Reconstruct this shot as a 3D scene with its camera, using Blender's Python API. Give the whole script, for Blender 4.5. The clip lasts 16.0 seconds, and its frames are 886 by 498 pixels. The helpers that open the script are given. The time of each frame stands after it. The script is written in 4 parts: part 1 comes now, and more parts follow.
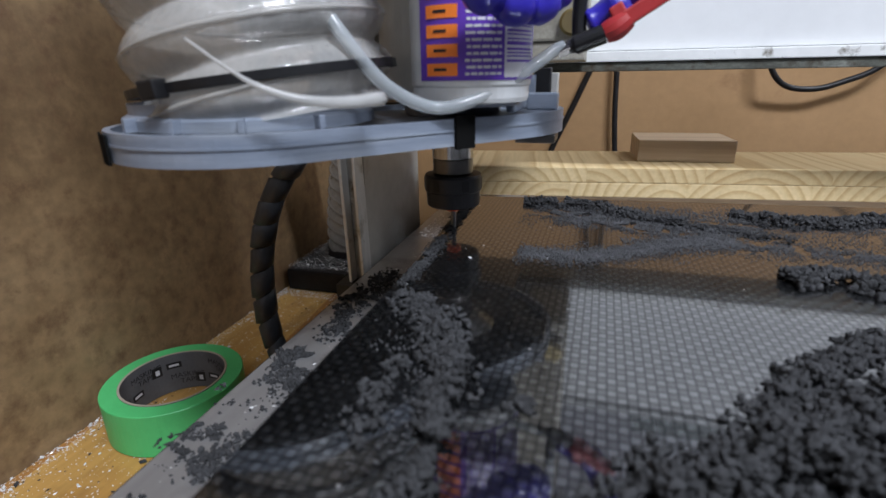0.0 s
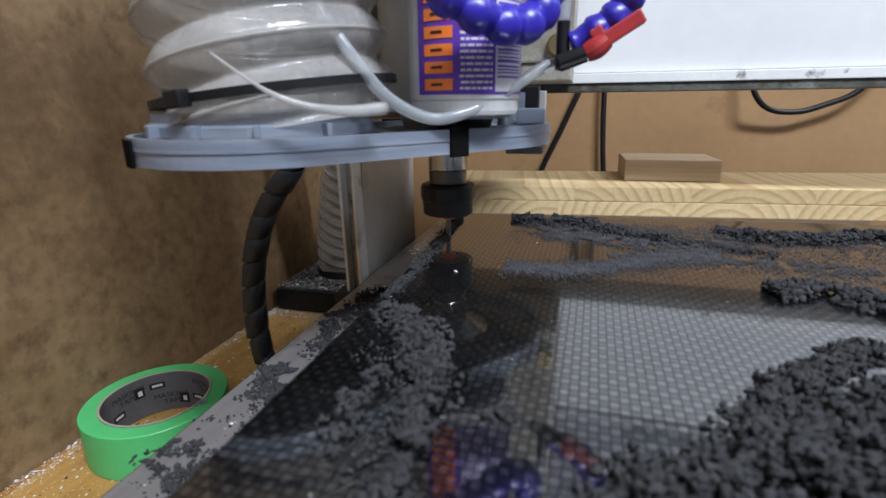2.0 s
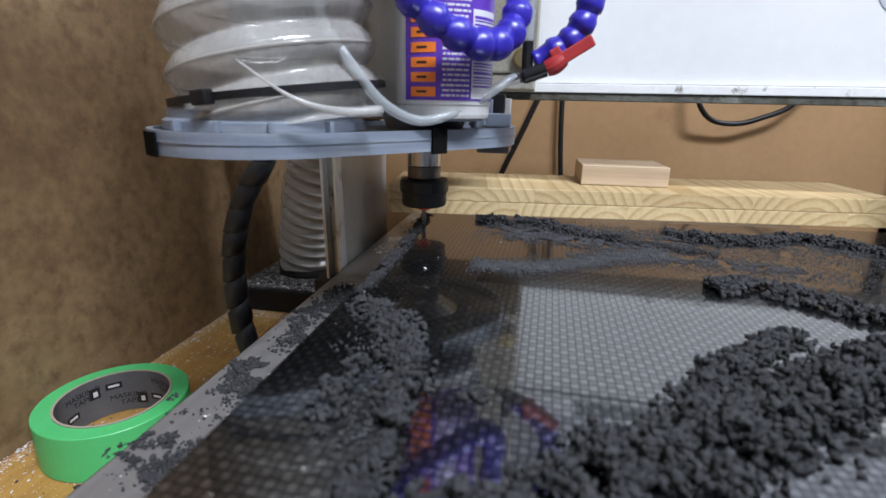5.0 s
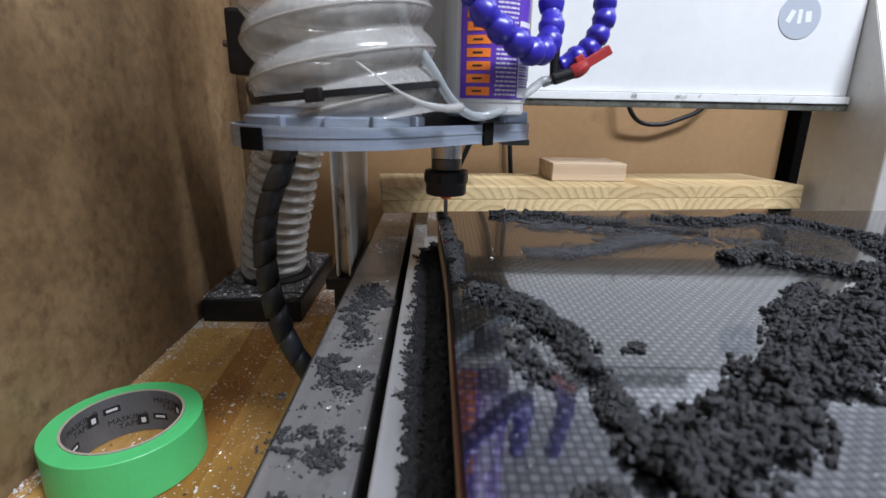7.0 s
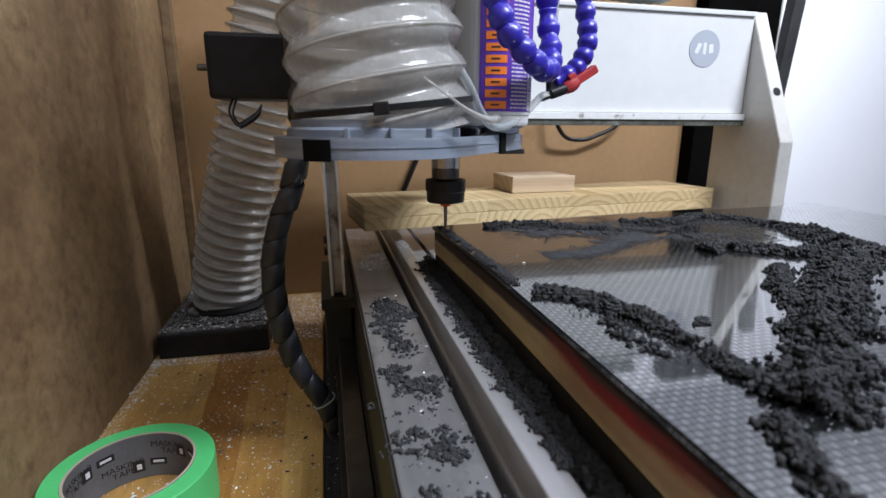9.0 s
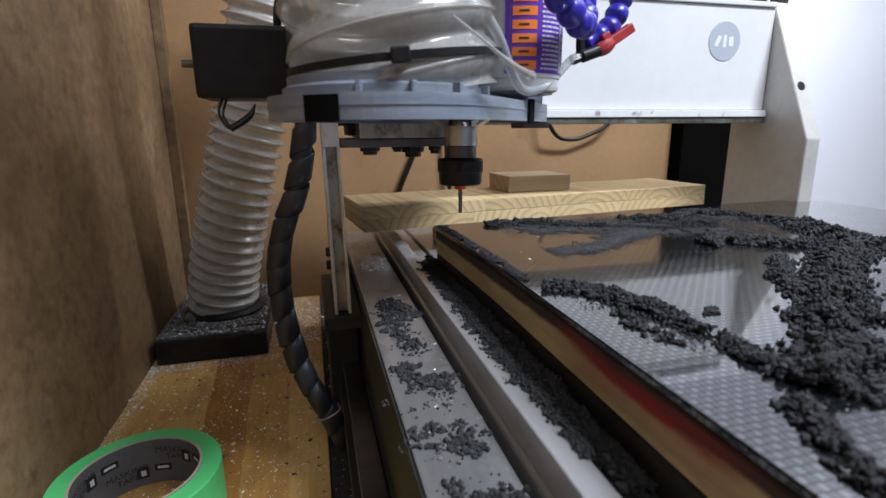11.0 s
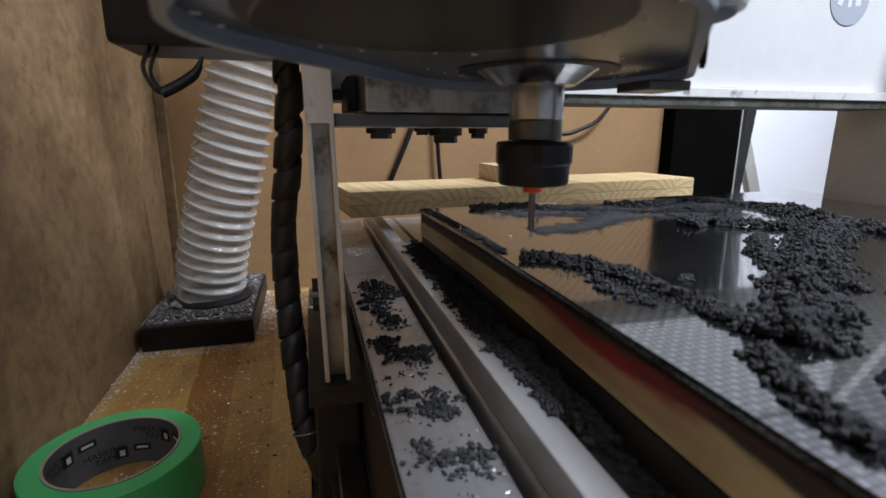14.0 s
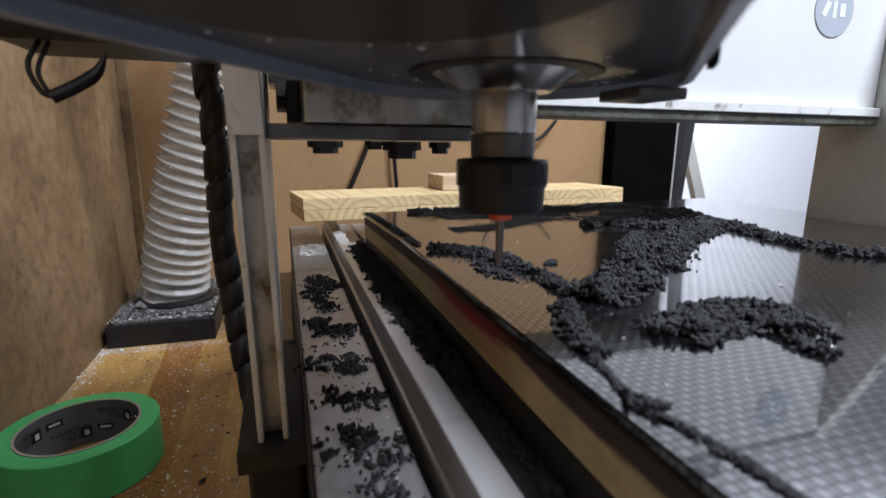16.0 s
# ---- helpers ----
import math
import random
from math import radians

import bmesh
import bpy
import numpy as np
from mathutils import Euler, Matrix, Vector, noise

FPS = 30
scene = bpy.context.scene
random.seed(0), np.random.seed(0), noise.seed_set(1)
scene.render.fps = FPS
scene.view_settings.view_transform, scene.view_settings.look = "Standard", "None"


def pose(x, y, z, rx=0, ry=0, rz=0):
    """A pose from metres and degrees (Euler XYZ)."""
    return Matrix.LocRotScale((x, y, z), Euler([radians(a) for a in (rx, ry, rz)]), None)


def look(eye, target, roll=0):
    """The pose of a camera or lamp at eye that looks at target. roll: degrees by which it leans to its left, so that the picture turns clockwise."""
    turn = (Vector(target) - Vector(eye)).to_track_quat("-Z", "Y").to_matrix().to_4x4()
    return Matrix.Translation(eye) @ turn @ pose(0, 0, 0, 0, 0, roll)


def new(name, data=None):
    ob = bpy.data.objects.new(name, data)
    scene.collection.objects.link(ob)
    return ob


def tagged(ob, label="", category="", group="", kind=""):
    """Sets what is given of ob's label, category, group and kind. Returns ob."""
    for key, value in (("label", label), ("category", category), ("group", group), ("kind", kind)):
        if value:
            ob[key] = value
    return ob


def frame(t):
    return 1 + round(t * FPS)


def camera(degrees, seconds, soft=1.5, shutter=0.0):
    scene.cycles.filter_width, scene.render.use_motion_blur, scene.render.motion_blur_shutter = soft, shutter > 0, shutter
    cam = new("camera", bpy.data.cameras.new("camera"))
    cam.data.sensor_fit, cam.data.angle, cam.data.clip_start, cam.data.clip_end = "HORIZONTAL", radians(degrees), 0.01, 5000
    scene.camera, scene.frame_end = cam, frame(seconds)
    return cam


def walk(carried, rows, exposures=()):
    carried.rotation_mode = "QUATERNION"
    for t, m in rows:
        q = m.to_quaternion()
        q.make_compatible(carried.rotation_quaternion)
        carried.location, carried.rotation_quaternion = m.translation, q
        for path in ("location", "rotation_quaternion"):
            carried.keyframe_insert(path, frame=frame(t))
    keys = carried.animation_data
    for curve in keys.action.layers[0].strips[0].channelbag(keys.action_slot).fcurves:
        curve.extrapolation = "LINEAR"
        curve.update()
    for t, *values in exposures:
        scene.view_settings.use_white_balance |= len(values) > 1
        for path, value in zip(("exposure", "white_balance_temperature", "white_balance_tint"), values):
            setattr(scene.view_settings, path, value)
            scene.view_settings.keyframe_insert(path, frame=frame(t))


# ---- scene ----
cam = camera(82.9, 16.0)

PATH = [
    (0, (0.149, 0.215, 0.281), (-0.386, 2.026, -0.376), -1.0),
    (0.5, (0.15, 0.216, 0.28), (-0.387, 2.037, -0.349), -1.1),
    (1, (0.152, 0.217, 0.279), (-0.373, 2.055, -0.309), -1.0),
    (1.5, (0.154, 0.216, 0.277), (-0.371, 2.059, -0.296), -0.9),
    (2, (0.153, 0.215, 0.276), (-0.363, 2.062, -0.293), -0.7),
    (2.5, (0.155, 0.215, 0.278), (-0.343, 2.067, -0.287), -0.5),
    (3, (0.157, 0.215, 0.278), (-0.331, 2.069, -0.292), -0.3),
    (3.5, (0.156, 0.215, 0.278), (-0.327, 2.07, -0.293), -0.1),
    (4, (0.157, 0.213, 0.276), (-0.318, 2.071, -0.292), 0.1),
    (6.5, (0.092, 0.173, 0.281), (0.04, 2.095, -0.272), 1.6),
    (7, (0.058, 0.164, 0.279), (0.095, 2.087, -0.271), 1.1),
    (7.5, (0.033, 0.161, 0.281), (0.193, 2.079, -0.264), 1.0),
    (8, (0.005, 0.154, 0.28), (0.293, 2.059, -0.255), 1.1),
    (8.5, (-0.022, 0.149, 0.281), (0.376, 2.046, -0.209), 0.9),
    (11, (-0.046, 0.149, 0.278), (0.439, 2.032, -0.191), -0.5),
    (11.5, (-0.044, 0.149, 0.277), (0.439, 2.033, -0.19), -0.4),
    (12, (-0.042, 0.154, 0.273), (0.45, 2.035, -0.193), -0.3),
    (12.5, (-0.039, 0.156, 0.274), (0.457, 2.036, -0.195), -0.1),
    (13, (-0.038, 0.155, 0.272), (0.452, 2.037, -0.195), -0.2),
    (13.5, (-0.037, 0.15, 0.265), (0.451, 2.034, -0.194), -0.1),
    (14, (-0.037, 0.143, 0.26), (0.463, 2.025, -0.196), 0.1),
    (14.5, (-0.035, 0.133, 0.257), (0.488, 2.015, -0.174), 0.4),
    (15, (-0.029, 0.118, 0.259), (0.527, 1.993, -0.158), 0.5),
    (15.5, (-0.022, 0.1, 0.259), (0.554, 1.97, -0.151), 0.5),
    (16, (-0.016, 0.075, 0.261), (0.574, 1.942, -0.149), 0.5),
]
walk(cam, [(t, look(eye, target, roll)) for t, eye, target, roll in PATH],
     exposures=[(0.0, -0.14), (1.5, -0.07), (3.5, 0.04), (5.0, 0.04), (7.0, 0.0), (12.5, -0.05), (14.0, -0.08), (16.0, 0.06)])

cam.data.dof.use_dof = True
cam.data.dof.focus_distance = 0.42
cam.data.dof.aperture_fstop = 12.0

# ---- light ----
world = bpy.data.worlds.new("room_air")
scene.world = world
world.use_nodes = True
world.node_tree.nodes["Background"].inputs[0].default_value = (0.75, 0.8, 0.9, 1)
world.node_tree.nodes["Background"].inputs[1].default_value = 0.01


def area_lamp(name, at, target, sx, sy, watts, colour):
    data = bpy.data.lights.new(name, "AREA")
    data.shape, data.size, data.size_y, data.energy, data.color = "RECTANGLE", sx, sy, watts, colour
    ob = new(name, data)
    ob.matrix_world = look(at, target)
    return ob


# No lamp is in view; this one's side follows the cast shadows.
area_lamp("unseen_lamp", (0.86, -0.25, 1.58), (0.86, -0.25, 0), 0.7, 0.3, 65, (0.83, 0.885, 1.0))
# Weak fill added to lift the left wall and the channel strip.
area_lamp("unseen_lamp", (0.1, -0.9, 1.58), (0.1, -0.9, 0), 1.0, 0.3, 8, (0.84, 0.895, 1.0))
# Added lamp, turned to the north wall to brighten it and its reflections.
area_lamp("unseen_lamp", (1.75, 0.85, 1.48), (1.6, 2.6, 0.75), 1.7, 0.4, 66, (0.86, 0.91, 1.0))


# ---- materials ----
def material(name, colour, rough=0.5, metal=0.0, **more):
    m = bpy.data.materials.new(name)
    m.use_nodes = True
    b = m.node_tree.nodes["Principled BSDF"]
    b.inputs["Base Color"].default_value = (*colour, 1)
    b.inputs["Roughness"].default_value = rough
    b.inputs["Metallic"].default_value = metal
    for key, value in more.items():
        b.inputs[key.replace("_", " ")].default_value = value
    return m


def nodes_of(m):
    return m.node_tree.nodes, m.node_tree.links, m.node_tree.nodes["Principled BSDF"]


def coords(m, scale=(1, 1, 1), turn=(0, 0, 0)):
    n, l, b = nodes_of(m)
    tc = n.new("ShaderNodeTexCoord")
    mp = n.new("ShaderNodeMapping")
    mp.inputs["Scale"].default_value = scale
    mp.inputs["Rotation"].default_value = turn
    l.new(tc.outputs["Object"], mp.inputs["Vector"])
    return mp.outputs["Vector"]


def noise_tex(m, vector, scale, detail=4, rough=0.55, distort=0.0):
    n, l, b = nodes_of(m)
    t = n.new("ShaderNodeTexNoise")
    t.inputs["Scale"].default_value = scale
    t.inputs["Detail"].default_value = detail
    t.inputs["Roughness"].default_value = rough
    t.inputs["Distortion"].default_value = distort
    l.new(vector, t.inputs["Vector"])
    return t.outputs["Fac"]


def ramp(m, fac, stops):
    n, l, b = nodes_of(m)
    r = n.new("ShaderNodeValToRGB")
    e = r.color_ramp.elements
    while len(e) < len(stops):
        e.new(0.5)
    for el, (p, c) in zip(e, stops):
        el.position = p
        el.color = (*c, 1) if len(c) == 3 else c
    l.new(fac, r.inputs["Fac"])
    return r.outputs["Color"]


def mix(m, fac, a, b_, mode="MIX"):
    n, l, b = nodes_of(m)
    x = n.new("ShaderNodeMix")
    x.data_type, x.blend_type = "RGBA", mode
    if isinstance(fac, (int, float)):
        x.inputs[0].default_value = fac
    else:
        l.new(fac, x.inputs[0])
    for socket, value in ((x.inputs[6], a), (x.inputs[7], b_)):
        if isinstance(value, tuple):
            socket.default_value = (*value, 1)
        else:
            l.new(value, socket)
    return x.outputs[2]


def bump(m, height, strength=0.3, distance=0.001):
    n, l, b = nodes_of(m)
    k = n.new("ShaderNodeBump")
    k.inputs["Strength"].default_value = strength
    k.inputs["Distance"].default_value = distance
    l.new(height, k.inputs["Height"])
    l.new(k.outputs["Normal"], b.inputs["Normal"])


def mottled(name, stops, scale, rough=0.5, metal=0.0, stretch=(1, 1, 1), fine=0.0, relief=0.15, depth=0.0005, dirt=None, rough_range=0.0, **more):
    """A surface with broad variation, fine grain and relief; dirt: (colour, scale, low, high)."""
    m = material(name, stops[0][1], rough, metal, **more)
    n, l, b = nodes_of(m)
    v = coords(m, stretch)
    a = noise_tex(m, v, scale, 6, 0.6)
    col = ramp(m, a, stops)
    g = noise_tex(m, v, scale * 14, 3, 0.6)
    if fine:
        gr = ramp(m, g, [(0.3, (1 - fine,) * 3), (0.7, (1 + fine,) * 3)])
        col = mix(m, 1.0, col, gr, "MULTIPLY")
    if dirt:
        d = noise_tex(m, coords(m), dirt[1], 7, 0.65)
        mask = ramp(m, d, [(dirt[2], (0, 0, 0)), (dirt[3], (1, 1, 1))])
        col = mix(m, mask, col, dirt[0])
    l.new(col, b.inputs["Base Color"])
    if rough_range:
        rr = ramp(m, a, [(0.3, (max(rough - rough_range, 0.02),) * 3), (0.7, (rough + rough_range,) * 3)])
        l.new(rr, b.inputs["Roughness"])
    if relief:
        bump(m, g, relief, depth)
    return m


hardboard = mottled("hardboard", [(0.28, (0.090, 0.054, 0.026)), (0.5, (0.198, 0.126, 0.062)), (0.72, (0.295, 0.200, 0.105))], 6, 0.55,
                    fine=0.2, relief=0.25, dirt=((0.10, 0.052, 0.026), 55, 0.5, 0.76), rough_range=0.08)
mdf = mottled("mdf", [(0.3, (0.29, 0.17, 0.074)), (0.7, (0.36, 0.215, 0.10))], 6, 0.7, fine=0.06, relief=0.06, dirt=((0.2, 0.1, 0.045), 14, 0.62, 0.8))


def timber(name, dark, light, along=(1, 0, 0), rings=34.0, rough=0.6, spots=None, lean=(0, 0, 0), pith=None, wavy=5.0):
    """Sawn softwood with growth bands running along one axis."""
    m = material(name, light, rough)
    n, l, b = nodes_of(m)
    s = tuple(0.08 if a else 1.0 for a in along)
    turn = tuple(radians(a) for a in lean)
    v = coords(m, s, turn)
    if pith:
        c = Vector(a * k for a, k in zip(pith, s))
        c.rotate(Euler(turn))
        v.node.inputs["Location"].default_value = -c
    w = n.new("ShaderNodeTexWave")
    w.wave_type, w.bands_direction = "RINGS", "X" if along[0] else "Y"
    w.inputs["Scale"].default_value = rings
    w.inputs["Distortion"].default_value = wavy
    w.inputs["Detail"].default_value = 3
    w.inputs["Detail Scale"].default_value = 0.8
    l.new(v, w.inputs["Vector"])
    col = ramp(m, w.outputs["Fac"], [(0.0, light), (0.55, tuple(0.8 * x + 0.2 * y for x, y in zip(light, dark))), (0.95, tuple(0.45 * x + 0.55 * y for x, y in zip(light, dark)))])
    g = noise_tex(m, coords(m, tuple(14 if a else 260 for a in along)), 1.0, 3)
    col = mix(m, 1.0, col, ramp(m, g, [(0.3, (0.88, 0.87, 0.85)), (0.7, (1.08, 1.08, 1.08))]), "MULTIPLY")
    if spots:
        d = noise_tex(m, coords(m), spots[1], 6, 0.65)
        col = mix(m, ramp(m, d, [(spots[2], (0, 0, 0)), (spots[3], (1, 1, 1))]), col, spots[0])
    l.new(col, b.inputs["Base Color"])
    bump(m, g, 0.2, 0.0004)
    return m


pine_block = timber("pine_block", (0.40, 0.28, 0.18), (0.58, 0.45, 0.31), rings=24, pith=(0.2, 0.06, 0.17), wavy=2.0)


def math_node(m, op, a, b_=0.0, c=0.0):
    n, l, b = nodes_of(m)
    k = n.new("ShaderNodeMath")
    k.operation = op
    for socket, value in zip(k.inputs, (a, b_, c)):
        if isinstance(value, (int, float)):
            socket.default_value = value
        else:
            l.new(value, socket)
    return k.outputs[0]


def axes(m):
    n, l, b = nodes_of(m)
    sep = n.new("ShaderNodeSeparateXYZ")
    l.new(coords(m), sep.inputs[0])
    return sep.outputs


def band_mask(m, value, lo, hi, soft):
    """1 between two values, with soft flanks."""
    n, l, b = nodes_of(m)
    r = n.new("ShaderNodeMapRange")
    r.interpolation_type = "SMOOTHSTEP"
    mid, half = (lo + hi) / 2, (hi - lo) / 2
    d = math_node(m, "ABSOLUTE", math_node(m, "SUBTRACT", value, mid))
    l.new(d, r.inputs[0])
    for i, q in enumerate((half - soft, half + soft, 1.0, 0.0)):
        r.inputs[i + 1].default_value = q
    return r.outputs[0]


def painted_edge():
    """Board edge: raw wood, a dark brown stain along the top and an old smear of red paint."""
    m = mottled("edge_wood", [(0.3, (0.38, 0.30, 0.15)), (0.7, (0.54, 0.44, 0.235))], 9, 0.7, stretch=(1, 0.15, 1), fine=0.2, relief=0.25,
                dirt=((0.24, 0.165, 0.085), 13, 0.48, 0.78))
    n, l, b = nodes_of(m)
    col = b.inputs["Base Color"].links[0].from_socket
    x, y, z = axes(m)
    wob = noise_tex(m, coords(m, (1, 0.25, 1)), 55, 5, 0.6)
    zz = math_node(m, "MULTIPLY_ADD", math_node(m, "SUBTRACT", wob, 0.5), 0.009, z)
    yy = math_node(m, "MULTIPLY_ADD", math_node(m, "SUBTRACT", wob, 0.5), 0.06, y)
    pale = math_node(m, "MULTIPLY", band_mask(m, zz, 0.1685, 0.1900, 0.0025), band_mask(m, yy, 0.245, 0.345, 0.025))
    col = mix(m, math_node(m, "MULTIPLY", pale, 0.45), col, (0.27, 0.11, 0.06))
    col = mix(m, band_mask(m, zz, 0.1796, 0.1950, 0.0016), col, (0.036, 0.02, 0.013))
    worn = ramp(m, noise_tex(m, coords(m, (1, 0.4, 1)), 90, 5, 0.65), [(0.36, (0.5,) * 3), (0.56, (1, 1, 1))])
    wet = math_node(m, "MULTIPLY", band_mask(m, zz, 0.1776, 0.1850, 0.0018), band_mask(m, yy, 0.245, 0.335, 0.025))
    col = mix(m, math_node(m, "MULTIPLY", wet, worn), col, (0.25, 0.006, 0.008))
    l.new(col, b.inputs["Base Color"])
    return m


edge_wood = painted_edge()


def glued_pine(name, dark, light):
    """Glued pine strips cut across: arcs of growth rings on the long face."""
    m = material(name, light, 0.62)
    n, l, b = nodes_of(m)
    x, y, z = axes(m)
    info = n.new("ShaderNodeObjectInfo")
    cell = math_node(m, "FLOOR", math_node(m, "MULTIPLY_ADD", x, 9.6, info.outputs["Random"]))
    chance = n.new("ShaderNodeTexWhiteNoise")
    chance.noise_dimensions = "2D"
    both = n.new("ShaderNodeCombineXYZ")
    l.new(cell, both.inputs[0])
    l.new(info.outputs["Random"], both.inputs[1])
    l.new(both.outputs[0], chance.inputs["Vector"])
    tint = n.new("ShaderNodeSeparateColor")
    l.new(chance.outputs["Color"], tint.inputs[0])
    cx = math_node(m, "MULTIPLY", math_node(m, "SUBTRACT", math_node(m, "ADD", cell, tint.outputs[0]), info.outputs["Random"]), 1 / 9.6)
    cz = math_node(m, "MULTIPLY_ADD", tint.outputs[1], 0.035, 0.132)
    wob = noise_tex(m, coords(m, (1, 0.3, 1)), 40, 4, 0.6)
    dx = math_node(m, "SUBTRACT", x, cx)
    dz = math_node(m, "SUBTRACT", z, cz)
    r = math_node(m, "SQRT", math_node(m, "ADD", math_node(m, "MULTIPLY", dx, dx), math_node(m, "MULTIPLY", dz, dz)))
    r = math_node(m, "MULTIPLY_ADD", wob, 0.004, r)
    ring = math_node(m, "FRACT", math_node(m, "MULTIPLY", r, 112.0))
    late = ramp(m, ring, [(0.0, (0, 0, 0)), (0.45, (0.12, 0.12, 0.12)), (0.86, (0.9, 0.9, 0.9)), (1.0, (0.1, 0.1, 0.1))])
    col = mix(m, late, light, dark)
    col = mix(m, 1.0, col, ramp(m, tint.outputs[2], [(0.0, (0.84, 0.80, 0.74)), (1.0, (1.06, 1.06, 1.06))]), "MULTIPLY")
    g = noise_tex(m, coords(m, (260, 14, 260)), 1.0, 3)
    col = mix(m, 1.0, col, ramp(m, g, [(0.3, (0.9, 0.89, 0.87)), (0.7, (1.06, 1.06, 1.06))]), "MULTIPLY")
    stain = noise_tex(m, coords(m), 11, 6, 0.65)
    col = mix(m, ramp(m, stain, [(0.56, (0, 0, 0)), (0.8, (0.8, 0.8, 0.8))]), col, (0.52, 0.34, 0.16))
    l.new(col, b.inputs["Base Color"])
    bump(m, g, 0.2, 0.0004)
    return m


pine = glued_pine("pine", (0.45, 0.31, 0.14), (0.63, 0.50, 0.285))
dusty_aluminium = mottled("dusty_aluminium", [(0.3, (0.30, 0.30, 0.305)), (0.7, (0.42, 0.42, 0.425))], 8, 0.34, 0.7, stretch=(1, 0.12, 1), fine=0.1, relief=0.05,
                          depth=0.0002, dirt=((0.16, 0.155, 0.15), 34, 0.5, 0.75), rough_range=0.08)
aluminium = mottled("aluminium", [(0.3, (0.50, 0.50, 0.505)), (0.7, (0.62, 0.62, 0.625))], 8, 0.36, 0.65, stretch=(1, 0.12, 1), fine=0.07, relief=0.05,
                    depth=0.0002, dirt=((0.27, 0.25, 0.23), 26, 0.58, 0.75), rough_range=0.07)
plate_metal = mottled("plate_metal", [(0.3, (0.44, 0.43, 0.40)), (0.7, (0.56, 0.55, 0.52))], 7, 0.5, 0.35, fine=0.05, relief=0.05, depth=0.0002,
                      dirt=((0.3, 0.27, 0.22), 20, 0.6, 0.8))
strip_metal = mottled("strip_metal", [(0.3, (0.62, 0.62, 0.60)), (0.7, (0.80, 0.80, 0.78))], 10, 0.4, 0.25, stretch=(1, 1, 0.2), fine=0.08, relief=0.08, depth=0.0003,
                      dirt=((0.34, 0.30, 0.22), 40, 0.58, 0.72))
greasy = mottled("greasy_aluminium", [(0.3, (0.30, 0.30, 0.28)), (0.6, (0.5, 0.5, 0.48)), (0.8, (0.2, 0.17, 0.1))], 22, 0.38, 0.7, stretch=(1, 1, 0.18),
                 fine=0.1, relief=0.1, dirt=((0.12, 0.085, 0.04), 34, 0.52, 0.66))
def strip_board(name):
    """Varnished board glued from strips of differing tone, grain along y."""
    m = timber(name, (0.26, 0.12, 0.03), (0.54, 0.34, 0.12), (0, 1, 0), rings=9, rough=0.3, spots=((0.27, 0.13, 0.04), 9, 0.56, 0.78), lean=(30, 0, 12))
    n, l, b = nodes_of(m)
    col = b.inputs["Base Color"].links[0].from_socket
    x, y, z = axes(m)
    cell = math_node(m, "FLOOR", math_node(m, "MULTIPLY_ADD", x, 24.0, math_node(m, "MULTIPLY_ADD", noise_tex(m, coords(m, (1, 0.12, 1)), 30, 3), 0.5, math_node(m, "MULTIPLY_ADD", y, 1.2, 7.0))))
    chance = n.new("ShaderNodeTexWhiteNoise")
    chance.noise_dimensions = "1D"
    l.new(cell, chance.inputs["W"])
    tone = ramp(m, chance.outputs["Value"], [(0.0, (0.70, 0.52, 0.36)), (0.35, (0.86, 0.70, 0.50)), (0.65, (1.0, 0.93, 0.78)), (1.0, (1.22, 1.25, 1.15))])
    col = mix(m, 1.0, col, tone, "MULTIPLY")
    soil = ramp(m, noise_tex(m, coords(m, (1, 0.5, 1)), 24, 6, 0.65), [(0.5, (0, 0, 0)), (0.75, (0.6, 0.6, 0.6))])
    l.new(mix(m, soil, col, (0.12, 0.06, 0.025)), b.inputs["Base Color"])
    return m


base_wood = strip_board("base_wood")
grubby = mottled("grubby_plate", [(0.3, (0.20, 0.185, 0.15)), (0.6, (0.34, 0.32, 0.27)), (0.8, (0.42, 0.41, 0.38))], 26, 0.5, 0.3, fine=0.15, relief=0.15, dirt=((0.07, 0.05, 0.03), 38, 0.55, 0.7))
grimy = mottled("grimy_edge", [(0.3, (0.05, 0.05, 0.04)), (0.6, (0.12, 0.125, 0.105)), (0.8, (0.30, 0.31, 0.28))], 60, 0.6, 0.2, stretch=(0.4, 1, 1), fine=0.25, relief=0.4, dirt=((0.045, 0.032, 0.018), 90, 0.5, 0.66))
# Near-black for the dark parts beside and below the rail.
near_black = mottled("near_black", [(0.3, (0.015, 0.014, 0.013)), (0.6, (0.04, 0.038, 0.034)), (0.8, (0.10, 0.09, 0.075))], 30, 0.55, 0.3, stretch=(1, 0.3, 1), fine=0.2, relief=0.3)
hook_black = material("hook_tape_black", (0.006, 0.006, 0.006), 0.95, Specular_IOR_Level=0.05)
white_paint = mottled("white_paint", [(0.3, (0.68, 0.69, 0.695)), (0.7, (0.75, 0.76, 0.765))], 5, 0.32, fine=0.02, relief=0.03, depth=0.0002,
                      dirt=((0.55, 0.53, 0.5), 40, 0.68, 0.8))
worn_paint = mottled("worn_paint", [(0.3, (0.70, 0.71, 0.70)), (0.7, (0.80, 0.81, 0.80))], 9, 0.35, fine=0.04, relief=0.05, depth=0.0002,
                     dirt=((0.14, 0.12, 0.09), 60, 0.58, 0.70))
logo_grey = material("logo_grey", (0.42, 0.46, 0.52), 0.4)
logo_white = material("logo_white", (0.75, 0.77, 0.8), 0.4)
room_paint = mottled("room_paint", [(0.3, (0.80, 0.81, 0.86)), (0.7, (0.85, 0.86, 0.90))], 1.5, 0.85, relief=0.0)
